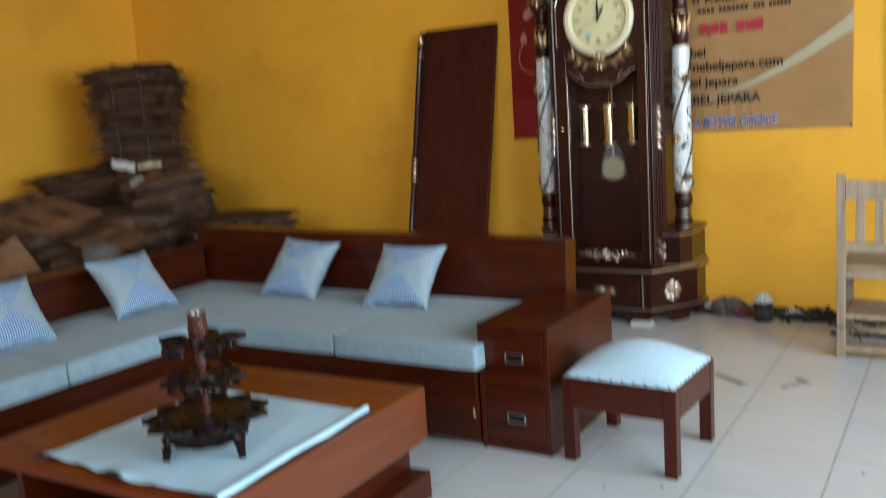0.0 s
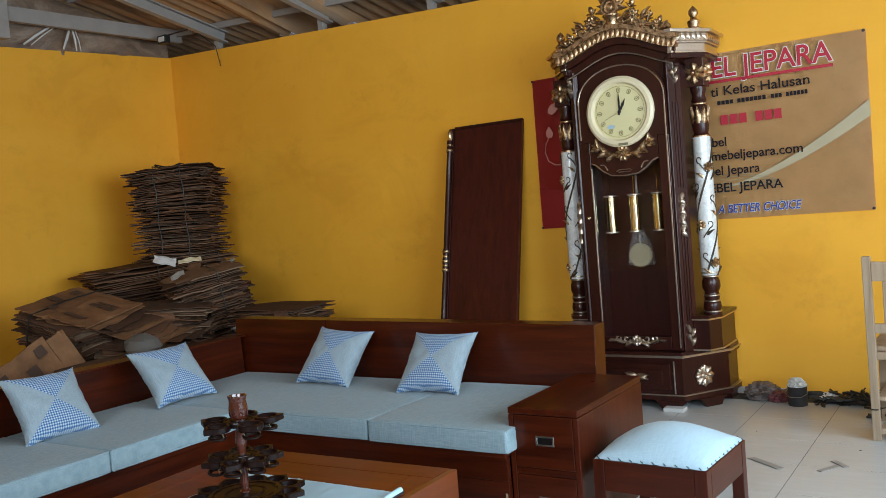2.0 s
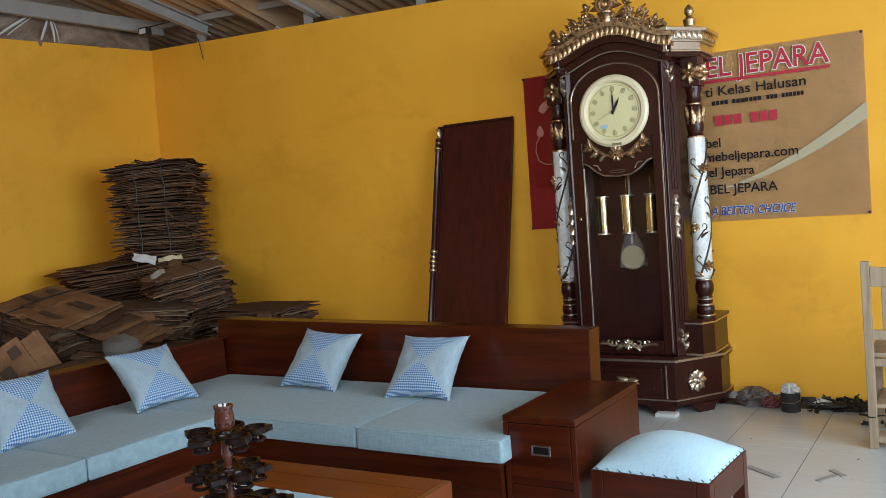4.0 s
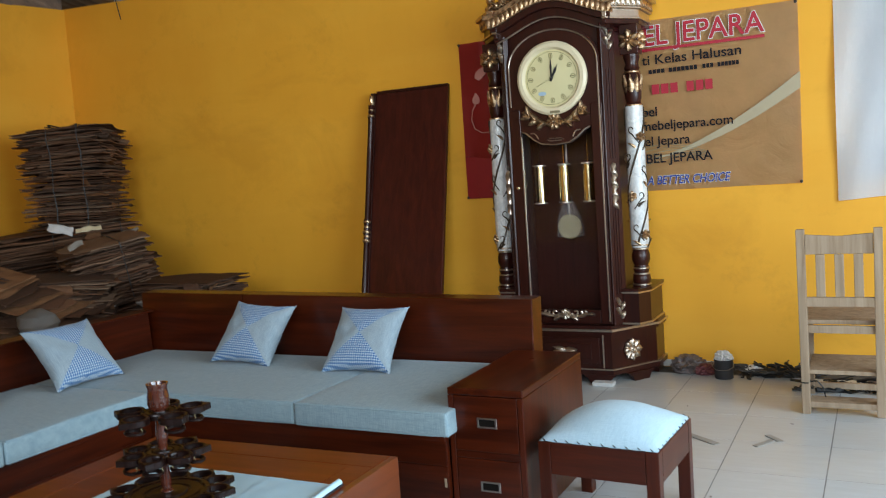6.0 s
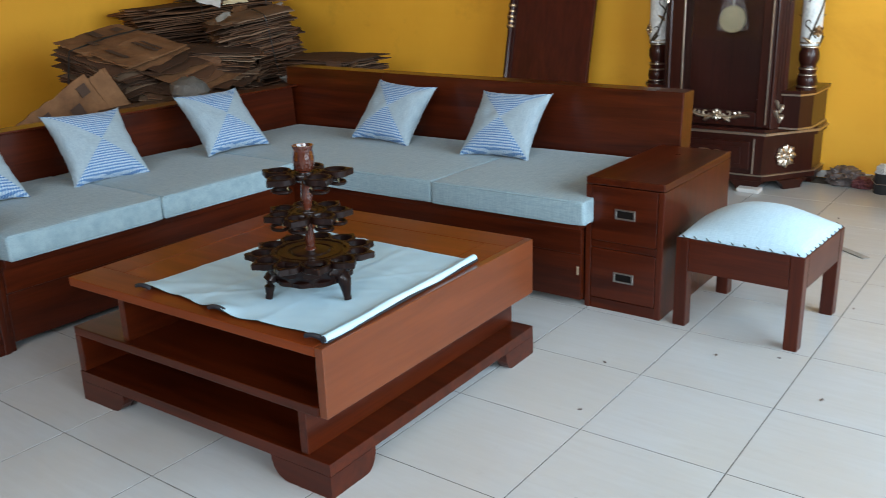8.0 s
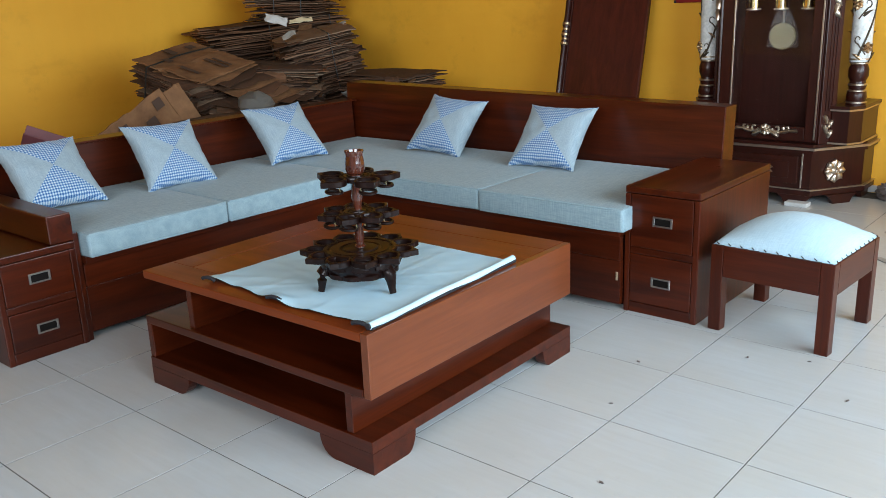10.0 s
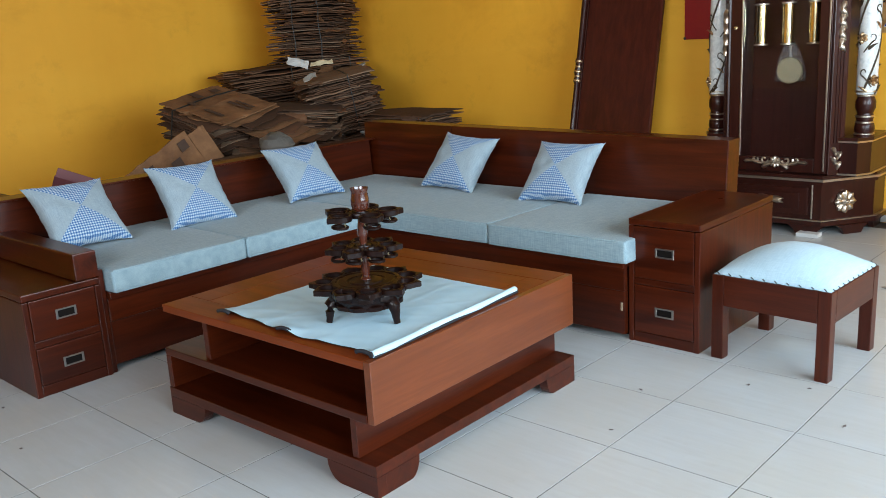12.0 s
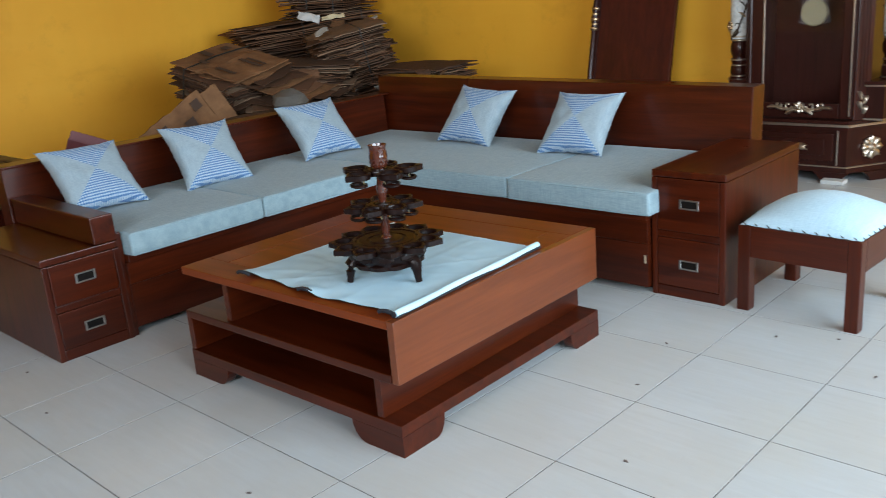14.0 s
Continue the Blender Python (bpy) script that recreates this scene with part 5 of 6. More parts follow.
    # sunflower: a ringed disc with pointed petals above it
    p("carved_flower", moved(lathe([(0.054, 0.0), (0.056, 0.018), (0.050, 0.030), (0.042, 0.030), (0.036, 0.008), (0.024, 0.006), (0.021, 0.024), (0.014, 0.028), (0.009, 0.012), (0.001, 0.014)], 24), pose(0, -0.050, 2.396, 90)), GOLD, "", True, cr)
    for a in range(-100, 101, 25):
        p("carved_leaf", moved(leaf(0.106 if a % 50 == 0 else 0.092, 0.042, 0.014, 0.0), pose(0, -0.042 - 0.0001 * a, 2.396, 0, a)), GOLD, "", True, cr)
    for s in (-1, 1):
        for x, dz, r in ((0.135, 0.118, 0.044), (0.262, 0.095, 0.034)):
            blossom(s * x, arch_z(x) + dz, r, 12 * s)
        for x, dz, l, a in ((0.055, 0.085, 0.085, 70), (0.07, 0.105, 0.075, 42), (0.10, 0.09, 0.06, 15), (0.17, 0.10, 0.075, 58), (0.185, 0.12, 0.07, 25), (0.20, 0.075, 0.06, 85), (0.22, 0.10, 0.055, 10), (0.285, 0.075, 0.06, 70), (0.295, 0.085, 0.05, 30), (0.105, 0.07, 0.06, 110), (0.17, 0.065, 0.06, 120), (0.075, 0.06, 0.055, 95), (0.24, 0.055, 0.05, 110)):
            p("carved_leaf", moved(leaf(l, 0.026, 0.016, 0.9 * s, int(x * 1000) % 2 == 0), pose(s * x, -0.046 - 0.02 * x, arch_z(x) + dz, 0, s * a)), GOLD, "", True, cr)
        for x, dz in ((0.125, 0.09), (0.19, 0.085), (0.25, 0.075), (0.06, 0.065)):
            curl = [(s * (x + 0.026 * (1 - 0.1 * k) * math.cos(x * 40 + 0.7 * k)), -0.050, arch_z(x) + dz + 0.018 + 0.024 * (1 - 0.1 * k) * math.sin(x * 40 + 0.7 * k)) for k in range(9)]
            p("carved_scroll", tube(curl, [0.006 - 0.0004 * k for k in range(9)], 5), GOLD, "", True, cr)
        for x, dz, w in ((0.118, 0.215, 0.018), (0.215, 0.165, 0.014), (0.275, 0.150, 0.016)):
            top = arch_z(x) + dz
            p("bud", moved(lathe([(0.004, 0), (w * 0.8, 0.010), (w, 0.024), (w * 0.7, 0.040), (0.001, 0.052)], 10), pose(s * x, -0.035, top - 0.045, 0, s * 25)), GOLD, "", True, cr)
            for g in (-1, 1):
                p("bud_leaf", moved(leaf(0.036, 0.014, 0.010, 0.8 * g), pose(s * x, -0.040, top - 0.050, 0, s * 25 + 42 * g)), GOLD, "", True, cr)
            p("bud_stem", tube([(s * x * 0.80, -0.038, arch_z(x) + 0.085), (s * x * 0.92, -0.038, top - 0.075), (s * x, -0.036, top - 0.040)], 0.005, 6), GOLD, "", True, cr)
        # scrolled ends of the crest
        end = [(s * (0.315 + 0.034 * (1 - 0.085 * k) * math.cos(-1.9 + 0.62 * k)), -0.035, arch_z(0.315) + 0.092 + 0.034 * (1 - 0.085 * k) * math.sin(-1.9 + 0.62 * k)) for k in range(11)]
        p("end_scroll", tube(end, [0.013 - 0.0008 * k for k in range(11)], 7), GOLD, "", True, cr)
    return c


clock()

# ---- panel that leans on the wall ----
lp = empty("leaning_panel", -1.850, 2.93, 0.0)
tagged(lp, "tall dark red-brown wood panel leaning against the yellow wall", "wood panel")
lean = pose(0, 0, 0, -12.2, 0, 0)
part("board", moved(box(-0.255, 0.30, -0.016, 0.016, 0.012, 1.900, 0.004), lean), PANEL_WOOD, lp)
part("frame_strip", moved(box(-0.30, -0.257, -0.022, 0.018, 0.012, 1.910, 0.004), lean), CLOCK_WOOD, lp)
part("frame_strip", moved(box(-0.256, 0.30, -0.019, 0.012, 1.901, 1.920, 0.003), lean), CLOCK_WOOD, lp)
turned = [(0.018, 0.02), (0.020, 0.03), (0.018, 0.45), (0.016, 0.85), (0.024, 0.87), (0.018, 0.90), (0.026, 0.93), (0.018, 0.97), (0.024, 1.0), (0.017, 1.03), (0.019, 1.4), (0.018, 1.72), (0.024, 1.735), (0.018, 1.75), (0.022, 1.785), (0.020, 1.815)]
po = part("turned_post", moved(moved(lathe(turned, 16), Matrix.Translation((-0.279, -0.040, 0))), lean), CLOCK_WOOD, lp, "turned half post with gilt rings", True)
for z, r in ((0.87, 0.026), (0.90, 0.021), (0.93, 0.028), (0.965, 0.021), (1.0, 0.026), (1.74, 0.026), (1.78, 0.023)):
    part("gilt_ring", moved(moved(lathe([(r - 0.006, z - 0.012), (r, z - 0.005), (r, z + 0.005), (r - 0.006, z + 0.012)], 16), Matrix.Translation((-0.279, -0.040, 0))), lean), GOLD, po, "", True)
part("gilt_line", moved(tube([(-0.298, -0.026, 1.03), (-0.298, -0.026, 1.72)], 0.004, 6), lean), SILVER_GOLD, po)
part("gilt_line", moved(tube([(-0.298, -0.026, 0.05), (-0.298, -0.026, 0.85)], 0.004, 6), lean), SILVER_GOLD, po)
part("carved_cap", moved(moved(merged(*[leaf(0.07, 0.03, 0.02, b) for b in (-0.3, 0.0, 0.3)]), Matrix.Translation((-0.279, -0.03, 1.82))), lean), GOLD, po, "carved gilt leaf cap", True)

# ---- banners ----


def sheet_yz(x0, x1, z0, z1, y, amp=0.006, seed=0.0, sag=0.0):
    """A wall banner with slight waves, facing -y, with a thickness of 2 mm."""
    bm = bmesh.new()
    nx, nz = 40, 20
    g = [[bm.verts.new((x0 + (x1 - x0) * i / nx, y - amp * (0.6 + 0.4 * math.sin(i * 0.35 + seed + j * 0.1)) - amp * 0.5 * noise.noise(Vector((i * 0.2, j * 0.3, seed))), z0 + (z1 - z0) * j / nz + sag * math.sin(math.pi * i / nx))) for j in range(nz + 1)] for i in range(nx + 1)]
    for i in range(nx):
        for j in range(nz):
            bm.faces.new((g[i][j], g[i + 1][j], g[i + 1][j + 1], g[i][j + 1]))
    bmesh.ops.solidify(bm, geom=bm.faces[:], thickness=0.002)
    return bm


BY = WALL_Y - 0.003
banner = thing("shop_banner", sheet_yz(-1.0, 0.622, 1.088, 2.103, BY), TAN, "tan vinyl shop banner with printed lettering on the wall", "banner", smooth=True)
part("red_field", sheet_yz(-1.47, -1.0, 1.098, 2.125, BY - 0.001, 0.005, 2.0), RED, banner, "red end of the banner with pale ornaments", True)
INK_Y = BY - 0.020


def lettering(text, size, x, z, material, parent, slant=0.0, bold=0.0, y=INK_Y, width=1.0, heavy=0.0):
    """Printed words whose right end is at x and whose foot is at z."""
    cu = bpy.data.curves.new("words", "FONT")
    cu.body, cu.size, cu.align_x, cu.shear, cu.offset, cu.extrude = text, size, "RIGHT", slant, bold + heavy * 0.32, 0.0006
    tmp = new("words", cu)
    me = bpy.data.meshes.new_from_object(tmp.evaluated_get(bpy.context.evaluated_depsgraph_get()))
    bpy.data.objects.remove(tmp)
    me.transform(Matrix.Translation((x, y, z)) @ pose(0, 0, 0, 90) @ Matrix.Diagonal((width, 1, 1, 1)))
    # every letter a part of its own; a dot stays with its stem
    src = bmesh.new()
    src.from_mesh(me)
    bpy.data.meshes.remove(me)
    left, groups = set(src.verts), []
    while left:
        island, todo = set(), [left.pop()]
        while todo:
            v = todo.pop()
            island.add(v)
            near = [e.other_vert(v) for e in v.link_edges]
            todo += [o for o in near if o in left]
            left.difference_update(near)
        groups.append((min(v.co.x for v in island), max(v.co.x for v in island), island))
    groups.sort(key=lambda g: (g[0] + g[1]) / 2)
    letters = []
    for lo, hi, island in groups:
        if letters and min(hi, letters[-1][1]) - max(lo, letters[-1][0]) > 0.7 * min(hi - lo, letters[-1][1] - letters[-1][0]):
            letters[-1] = (min(lo, letters[-1][0]), max(hi, letters[-1][1]), letters[-1][2] | island)
        else:
            letters.append((lo, hi, island))
    for lo, hi, island in letters:
        verts = [v for v in src.verts if v in island]
        index = {v: k for k, v in enumerate(verts)}
        one = bpy.data.meshes.new("letter")
        one.from_pydata([v.co[:] for v in verts], [], [[index[v] for v in f.verts] for f in src.faces if f.verts[0] in island])
        one.materials.append(material)
        new("letter", one).parent = parent
    src.free()


def bars(x0, x1, z, h, material, parent, pieces):
    """Plain bars in place of writing."""
    random.seed(int(abs(x0 * 1000)) + pieces)
    w = (x1 - x0) / pieces
    for i in range(pieces):
        part("print_bar", box(x0 + i * w, x0 + (i + 0.78) * w, INK_Y - 0.0006, INK_Y + 0.0006, z, z + h, 0), material, parent)


lettering("BEL JEPARA", 0.166, 0.443, 1.955, INK_WHITE, banner, 0, 0.004, INK_Y + 0.0016, 0.93, 0.007)
lettering("BEL JEPARA", 0.166, 0.443, 1.955, INK_RED, banner, 0, 0.0, width=0.93, heavy=0.006)
part("print_bar", box(-0.32, 0.447, INK_Y - 0.0006, INK_Y + 0.0006, 1.921, 1.938, 0), INK_RED, banner, "red underline")
lettering("ti Kelas Halusan", 0.080, 0.322, 1.842, INK_DARK, banner, 0, 0.0, width=1.11, heavy=0.0026)
for x0, x1, n in ((-0.215, -0.115, 4), (-0.095, 0.075, 7), (0.10, 0.165, 3), (0.185, 0.307, 6)):
    bars(x0, x1, 1.787, 0.024, INK_DARK, banner, n)
for x0, x1 in ((-0.20, -0.035), (0.005, 0.165)):
    bars(x0, x1, 1.664, 0.058, INK_RED, banner, 3)
lettering("bel", 0.078, -0.172, 1.536, INK_DARK, banner, 0, 0.0, heavy=0.0030)
lettering("mebeljepara.com", 0.078, 0.262, 1.452, INK_DARK, banner, 0, 0.0, heavy=0.0030)
lettering("bel Jepara", 0.078, 0.012, 1.360, INK_DARK, banner, 0, 0.0, heavy=0.0030)
lettering("EBEL JEPARA", 0.078, 0.136, 1.255, INK_DARK, banner, 0, 0.0, heavy=0.0030)
lettering("RA A BETTER CHOICE", 0.072, 0.226, 1.125, INK_WHITE, banner, 0.25, 0.002, INK_Y + 0.0016, 0.80, 0.004)
lettering("RA A BETTER CHOICE", 0.072, 0.226, 1.125, INK_BLUE, banner, 0.25, 0.0, width=0.80, heavy=0.0030)
sw = []
for i in range(21):
    t = i / 20
    sw.append((-0.22 + 0.845 * t, 1.28 + 0.34 * t ** 1.6))
for i in range(21):
    t = 1 - i / 20
    sw.append((-0.22 + 0.845 * t, 1.28 + 0.34 * t ** 1.6 + 0.090 * t ** 1.0 + 0.002))
part("pale_band", moved(upright(prism(sw, 0, 0.0008)), Matrix.Translation((0, INK_Y + 0.0026, 0))), SWOOSH, banner, "pale sweeping printed band")
for k in range(5):
    part("fine_line", tube([(-0.26 + 0.36 * t, INK_Y + 0.001, 1.24 + 0.018 * k + 0.05 * math.sin(2.4 * t + 0.2 * k)) for t in [i / 12 for i in range(13)]], 0.0016, 4), SWOOSH, banner)
orn = [(-1.36, INK_Y, 1.73), (-1.39, INK_Y, 1.68), (-1.40, INK_Y, 1.62), (-1.38, INK_Y, 1.56), (-1.33, INK_Y, 1.53), (-1.27, INK_Y, 1.53)]
part("ornament", tube(orn, 0.0042, 5), INK_PINK, banner, "pale printed scroll")
part("ornament", moved(merged(leaf(0.075, 0.05, 0.001, 0.0)), pose(-1.36, INK_Y, 1.72)), INK_PINK, banner, "pale printed leaf")
part("ornament", moved(merged(leaf(0.13, 0.06, 0.001, 0.8)), pose(-1.345, INK_Y, 1.88, 0, 30)), INK_PINK, banner, "pale printed leaf")
part("dark_field", moved(upright(prism([(-1.463, 1.10), (-1.003, 1.10), (-1.003, 1.36), (-1.20, 1.34), (-1.463, 1.385)], 0, 0.0008)), Matrix.Translation((0, INK_Y + 0.003, 0))), RED_DARK, banner, "dark red printed foot")
for x, z in ((0.612, 2.093), (0.614, 1.098), (-1.46, 2.115), (-1.46, 1.106)):
    part("nail", moved(lathe([(0.009, 0), (0.009, 0.003), (0.003, 0.006)], 8), pose(x, INK_Y, z, 90)), BLACK, banner)
side = thing("side_banner", moved(sheet_yz(-1.6, 0, 0, 1.1, 0, 0.006, 1.0), pose(WALL_X + 0.004, 0.415, 1.335, 0, 0, 90)), GREY_BANNER, "faded tan banner hung on the side wall", "banner", smooth=True)
part("nail", moved(lathe([(0.012, 0), (0.012, 0.003), (0.003, 0.006)], 8), pose(WALL_X + 0.016, 0.40, 1.35, 0, 90)), BLACK, side)

# ---- flattened cardboard ----
def card_sheet(seed, nx=8, ny=6, ragged=0.028, wave=0.30, torn=True):
    """A unit sheet of cardboard, wavy, with ragged and drooping edges."""
    random.seed(seed)
    bm = bmesh.new()
    top, bot = [], []
    cut = [(random.choice((0, nx)), random.choice((0, ny))) for k in range(2)] if torn else []
    hinge = random.choice((2, 3, nx - 2, nx - 3))
    for i in range(nx + 1):
        top.append([]), bot.append([])
        for j in range(ny + 1):
            u, v = i / nx - 0.5, j / ny - 0.5
            ex = random.uniform(-ragged, ragged) if i in (0, nx) else 0.0
            ey = random.uniform(-ragged, ragged) if j in (0, ny) else 0.0
            for a, b in cut:
                if abs(i - a) + abs(j - b) < 2:
                    ex, ey = ex - 0.07 * (1 if u > 0 else -1), ey - 0.05 * (1 if v > 0 else -1)
            w = wave * 1.6 * noise.noise(Vector((u * 2.3, v * 2.3, seed))) + wave * 0.8 * noise.noise(Vector((u * 7, v * 7, seed + 5)))
            w -= 3.4 * max(0.0, abs(u) - 0.36) * (0.4 + noise.noise(Vector((v * 4, seed, 2)))) + 3.0 * max(0.0, abs(v) - 0.36) * (0.4 + noise.noise(Vector((u * 4, seed, 7))))
            if i == hinge:
                w -= 0.18
            thick = random.uniform(0.13, 0.26)
            top[-1].append(bm.verts.new((u + ex, v + ey, thick + w)))
            bot[-1].append(bm.verts.new((u + ex * 1.1, v + ey * 1.1, -thick + w)))
    for i in range(nx):
        for j in range(ny):
            bm.faces.new((top[i][j], top[i + 1][j], top[i + 1][j + 1], top[i][j + 1]))
            bm.faces.new((bot[i][j], bot[i][j + 1], bot[i + 1][j + 1], bot[i + 1][j]))
    for i in range(nx):
        bm.faces.new((top[i][0], bot[i][0], bot[i + 1][0], top[i + 1][0]))
        bm.faces.new((top[i][ny], top[i + 1][ny], bot[i + 1][ny], bot[i][ny]))
    for j in range(ny):
        bm.faces.new((top[0][j], top[0][j + 1], bot[0][j + 1], bot[0][j]))
        bm.faces.new((top[nx][j], bot[nx][j], bot[nx][j + 1], top[nx][j + 1]))
    bmesh.ops.recalc_face_normals(bm, faces=bm.faces)
    return bm


def sheet_mesh(bm, material, name="sheet"):
    me = bpy.data.meshes.new(name)
    bm.to_mesh(me)
    bm.free()
    me.materials.append(material)
    return me


SHEETS = [sheet_mesh(card_sheet(40 + k), CARD) for k in range(14)]
FLAPS = [sheet_mesh(card_sheet(80 + k, 4, 3, 0.12, 1.2, False), (CARD, CARD, CARD_NEW, SCRAP)[k % 4], "torn_flap") for k in range(8)]


def card_stack(label, x, y, z, height, w, d, yaw, count, tilt=(0, 0), spread=0.03, seed=1, straps=(0.3,), turn=4.0):
    """A bundle of flat cardboard sheets; tilt leans the whole bundle about its own x and y."""
    s = empty("cardboard_bundle", x, y, z)
    s.matrix_basis = pose(x, y, z, 0, 0, yaw) @ pose(0, 0, 0, tilt[0], tilt[1], 0)
    tagged(s, label, "cardboard", group="flattened cardboard")
    random.seed(seed)
    count = int(count * 2.0)
    t = height / count
    wx = wy = wr = 0.0
    for k in range(count):
        ob = new("sheet", SHEETS[random.randrange(14)])
        ob.parent = s
        # the pile wanders a little from sheet to sheet
        wx, wy = wx * 0.8 + random.uniform(-0.4, 0.4) * spread, wy * 0.8 + random.uniform(-0.4, 0.4) * spread
        wr = wr * 0.85 + random.uniform(-0.6, 0.6)
        far_out = 2.4 if random.random() < 0.12 else 1.0
        lean = random.uniform(-1, 1) * min(2.5, 60 * t / max(w, d))
        ob.matrix_basis = pose(wx + random.uniform(-0.4, 0.4) * spread * far_out, wy + random.uniform(-0.4, 0.4) * spread * far_out, t * (k + 0.5), random.uniform(-1.6, 1.6), lean + wr * 0.4, random.uniform(-turn, turn) * 0.8 * far_out + (180 if random.random() < 0.5 else 0)) @ Matrix.Diagonal((w * random.uniform(0.90, 1.03), d * random.uniform(0.90, 1.03), t * random.uniform(1.2, 2.6), 1))
    # torn flaps and corners that stick out of the sides
    for k in range(int(height * 26)):
        ob = new("torn_flap", FLAPS[random.randrange(8)])
        ob.parent = s
        side, f, z = random.random() < 0.5, random.uniform(-0.42, 0.42), random.uniform(0.06, 0.96) * height
        at = pose(w * f, -d / 2 - 0.004, z) if side else pose(w / 2 + 0.004, d * f, z, 0, 0, 90)
        ob.matrix_basis = at @ pose(0, 0, 0, random.uniform(-75, 25), random.uniform(-12, 12), random.uniform(-25, 25)) @ Matrix.Diagonal((random.uniform(0.05, 0.17), random.uniform(0.025, 0.07), 0.004, 1))
    for f in straps:
        sx = w * (f - 0.5)
        e = d / 2 + spread + 0.006
        pts = [(sx, -e, 0.0), (sx + 0.01, -e, height * 0.35), (sx - 0.005, -e, height * 0.7), (sx, -e + 0.01, height + 0.006), (sx, 0, height + 0.012), (sx, e - 0.01, height + 0.006), (sx, e, 0.0)]
        part("strap", tube(pts, 0.004, 5), STRAP, s, "black tying strap")
    return s


YAW = 50
OLD = "tied bundle of flattened brown cardboard boxes, grey with dust"
card_stack(OLD, -4.44, 2.69, 0.0, 0.47, 1.00, 0.80, 40, 22, spread=0.06, seed=2, straps=(), turn=8)
card_stack(OLD, -4.52, 2.53, 0.46, 0.60, 1.12, 0.72, 66, 33, (0, -4), 0.045, 3, (0.42, 0.85), 6)
card_stack(OLD, -4.44, 2.71, 1.06, 0.43, 0.58, 0.60, 28, 26, (0, 0), 0.024, 4, (0.42, 0.8), 5)
card_stack(OLD, -4.445, 2.71, 1.485, 0.31, 0.62, 0.62, 31, 19, (-2, -3), 0.026, 5, (0.40, 0.75), 6)
card_stack("tilted bundle of flattened cardboard boxes behind the sofa", -3.60, 2.36, 0.02, 0.98, 0.52, 0.50, YAW + 8, 56, (3, -10), 0.040, 6, (0.6,), 8)
card_stack("loose low bundle of grey cardboard behind the sofa", -3.66, 1.82, 0.0, 0.80, 0.55, 0.45, YAW - 4, 50, (4, 3), 0.05, 7, (), 9)
card_stack("leaning bundle of brown printed cardboard boxes", -3.75, 1.38, 0.0, 0.50, 0.85, 0.6, YAW - 8, 26, (0, 4), 0.05, 8, (), 8)
card_stack("slumped bundle of grey cardboard beside the sofa", -3.50, 1.50, 0.30, 0.30, 0.62, 0.45, YAW, 22, (12, 14), 0.06, 16, (), 9)
b = card_stack("slanting bundle of printed brown cardboard tied with white tape", -3.80, 1.28, 0.635, 0.20, 0.56, 0.50, 8, 13, (9, 14), 0.035, 9, (), 7)
def crumpled(x0, x1, y0, y1, seed, thick=0.010, lift=0.010):
    """A used sheet of cardboard with soft dents and uneven edges, lying in x, y."""
    bm = card_sheet(seed, 12, 10, 0.010, 0.0, False)
    for v in bm.verts:
        up = thick * 0.5 if v.co.z > -0.2 and v.link_faces[0].normal.z > -0.5 else -thick * 0.5
        x, y = (x0 + x1) / 2 + v.co.x * (x1 - x0), (y0 + y1) / 2 + v.co.y * (y1 - y0)
        v.co = Vector((x, y, up + lift * noise.noise(Vector((x * 5, y * 5, seed))) + lift * 0.5 * noise.noise(Vector((x * 14, y * 14, seed)))))
    return bm


top = part("top_sheet", moved(crumpled(-0.285, 0.01, -0.255, 0.255, 11), pose(0, 0, 0.228, 0, 0, 3)), CARD_NEW, b, "brown printed box half")
part("top_sheet", moved(crumpled(0.0, 0.285, -0.25, 0.245, 12), pose(0, 0, 0.235, 0, 2, 5)), CARD_NEW, b, "brown printed box half")
for x0, x1, y0, y1 in ((0.05, 0.22, -0.17, -0.14), (0.05, 0.25, 0.03, 0.06), (0.07, 0.24, 0.08, 0.10), (-0.25, -0.14, -0.05, 0.0), (-0.21, -0.15, 0.10, 0.16), (-0.12, -0.05, -0.16, -0.12)):
    part("print_patch", box(x0, x1, y0, y1, 0.2475, 0.2490, 0), CARD_PRINT, top, "faded printed bars")
# loose sheets slid off the bundle, one below the other
random.seed(77)
for k in range(9):
    ob = new("slid_sheet", SHEETS[k % 14] if k % 3 else sheet_mesh(card_sheet(120 + k), CARD_NEW))
    ob.parent = b
    ob.matrix_basis = pose(0.07 + 0.034 * k, 0.02 + 0.045 * k + random.uniform(-0.03, 0.03), 0.21 - 0.022 * k, random.uniform(-3, 3), random.uniform(-2, 4), 10 + random.uniform(-9, 9)) @ Matrix.Diagonal((0.52, 0.46, 0.010, 1))
for xx in (-0.13,):
    part("tape_strap", tube([(xx, -0.31, 0.0), (xx + 0.02, -0.29, 0.23), (xx, 0, 0.239), (xx, 0.29, 0.23)], 0.006, 5), STRAP, b)
card_stack("flat pile of cardboard sheets behind the sofa backrest", -3.02, 2.30, 0.0, 0.715, 0.55, 0.5, 10, 40, (0, 0), 0.03, 11, (), 12)
loop = [(0.10 * math.cos(a) - 0.02, 0.025 * math.sin(a), 0.018 + 0.014 * math.sin(a * 2 + 1)) for a in [k * math.pi / 8 for k in range(16)]]
thing("strap_loop", moved(tube(loop, 0.006, 6, True), pose(-4.36, 2.58, 1.80, 0, 0, 40)), STRAP, "loop of black strap on top of the cardboard tower", "strap", smooth=True)
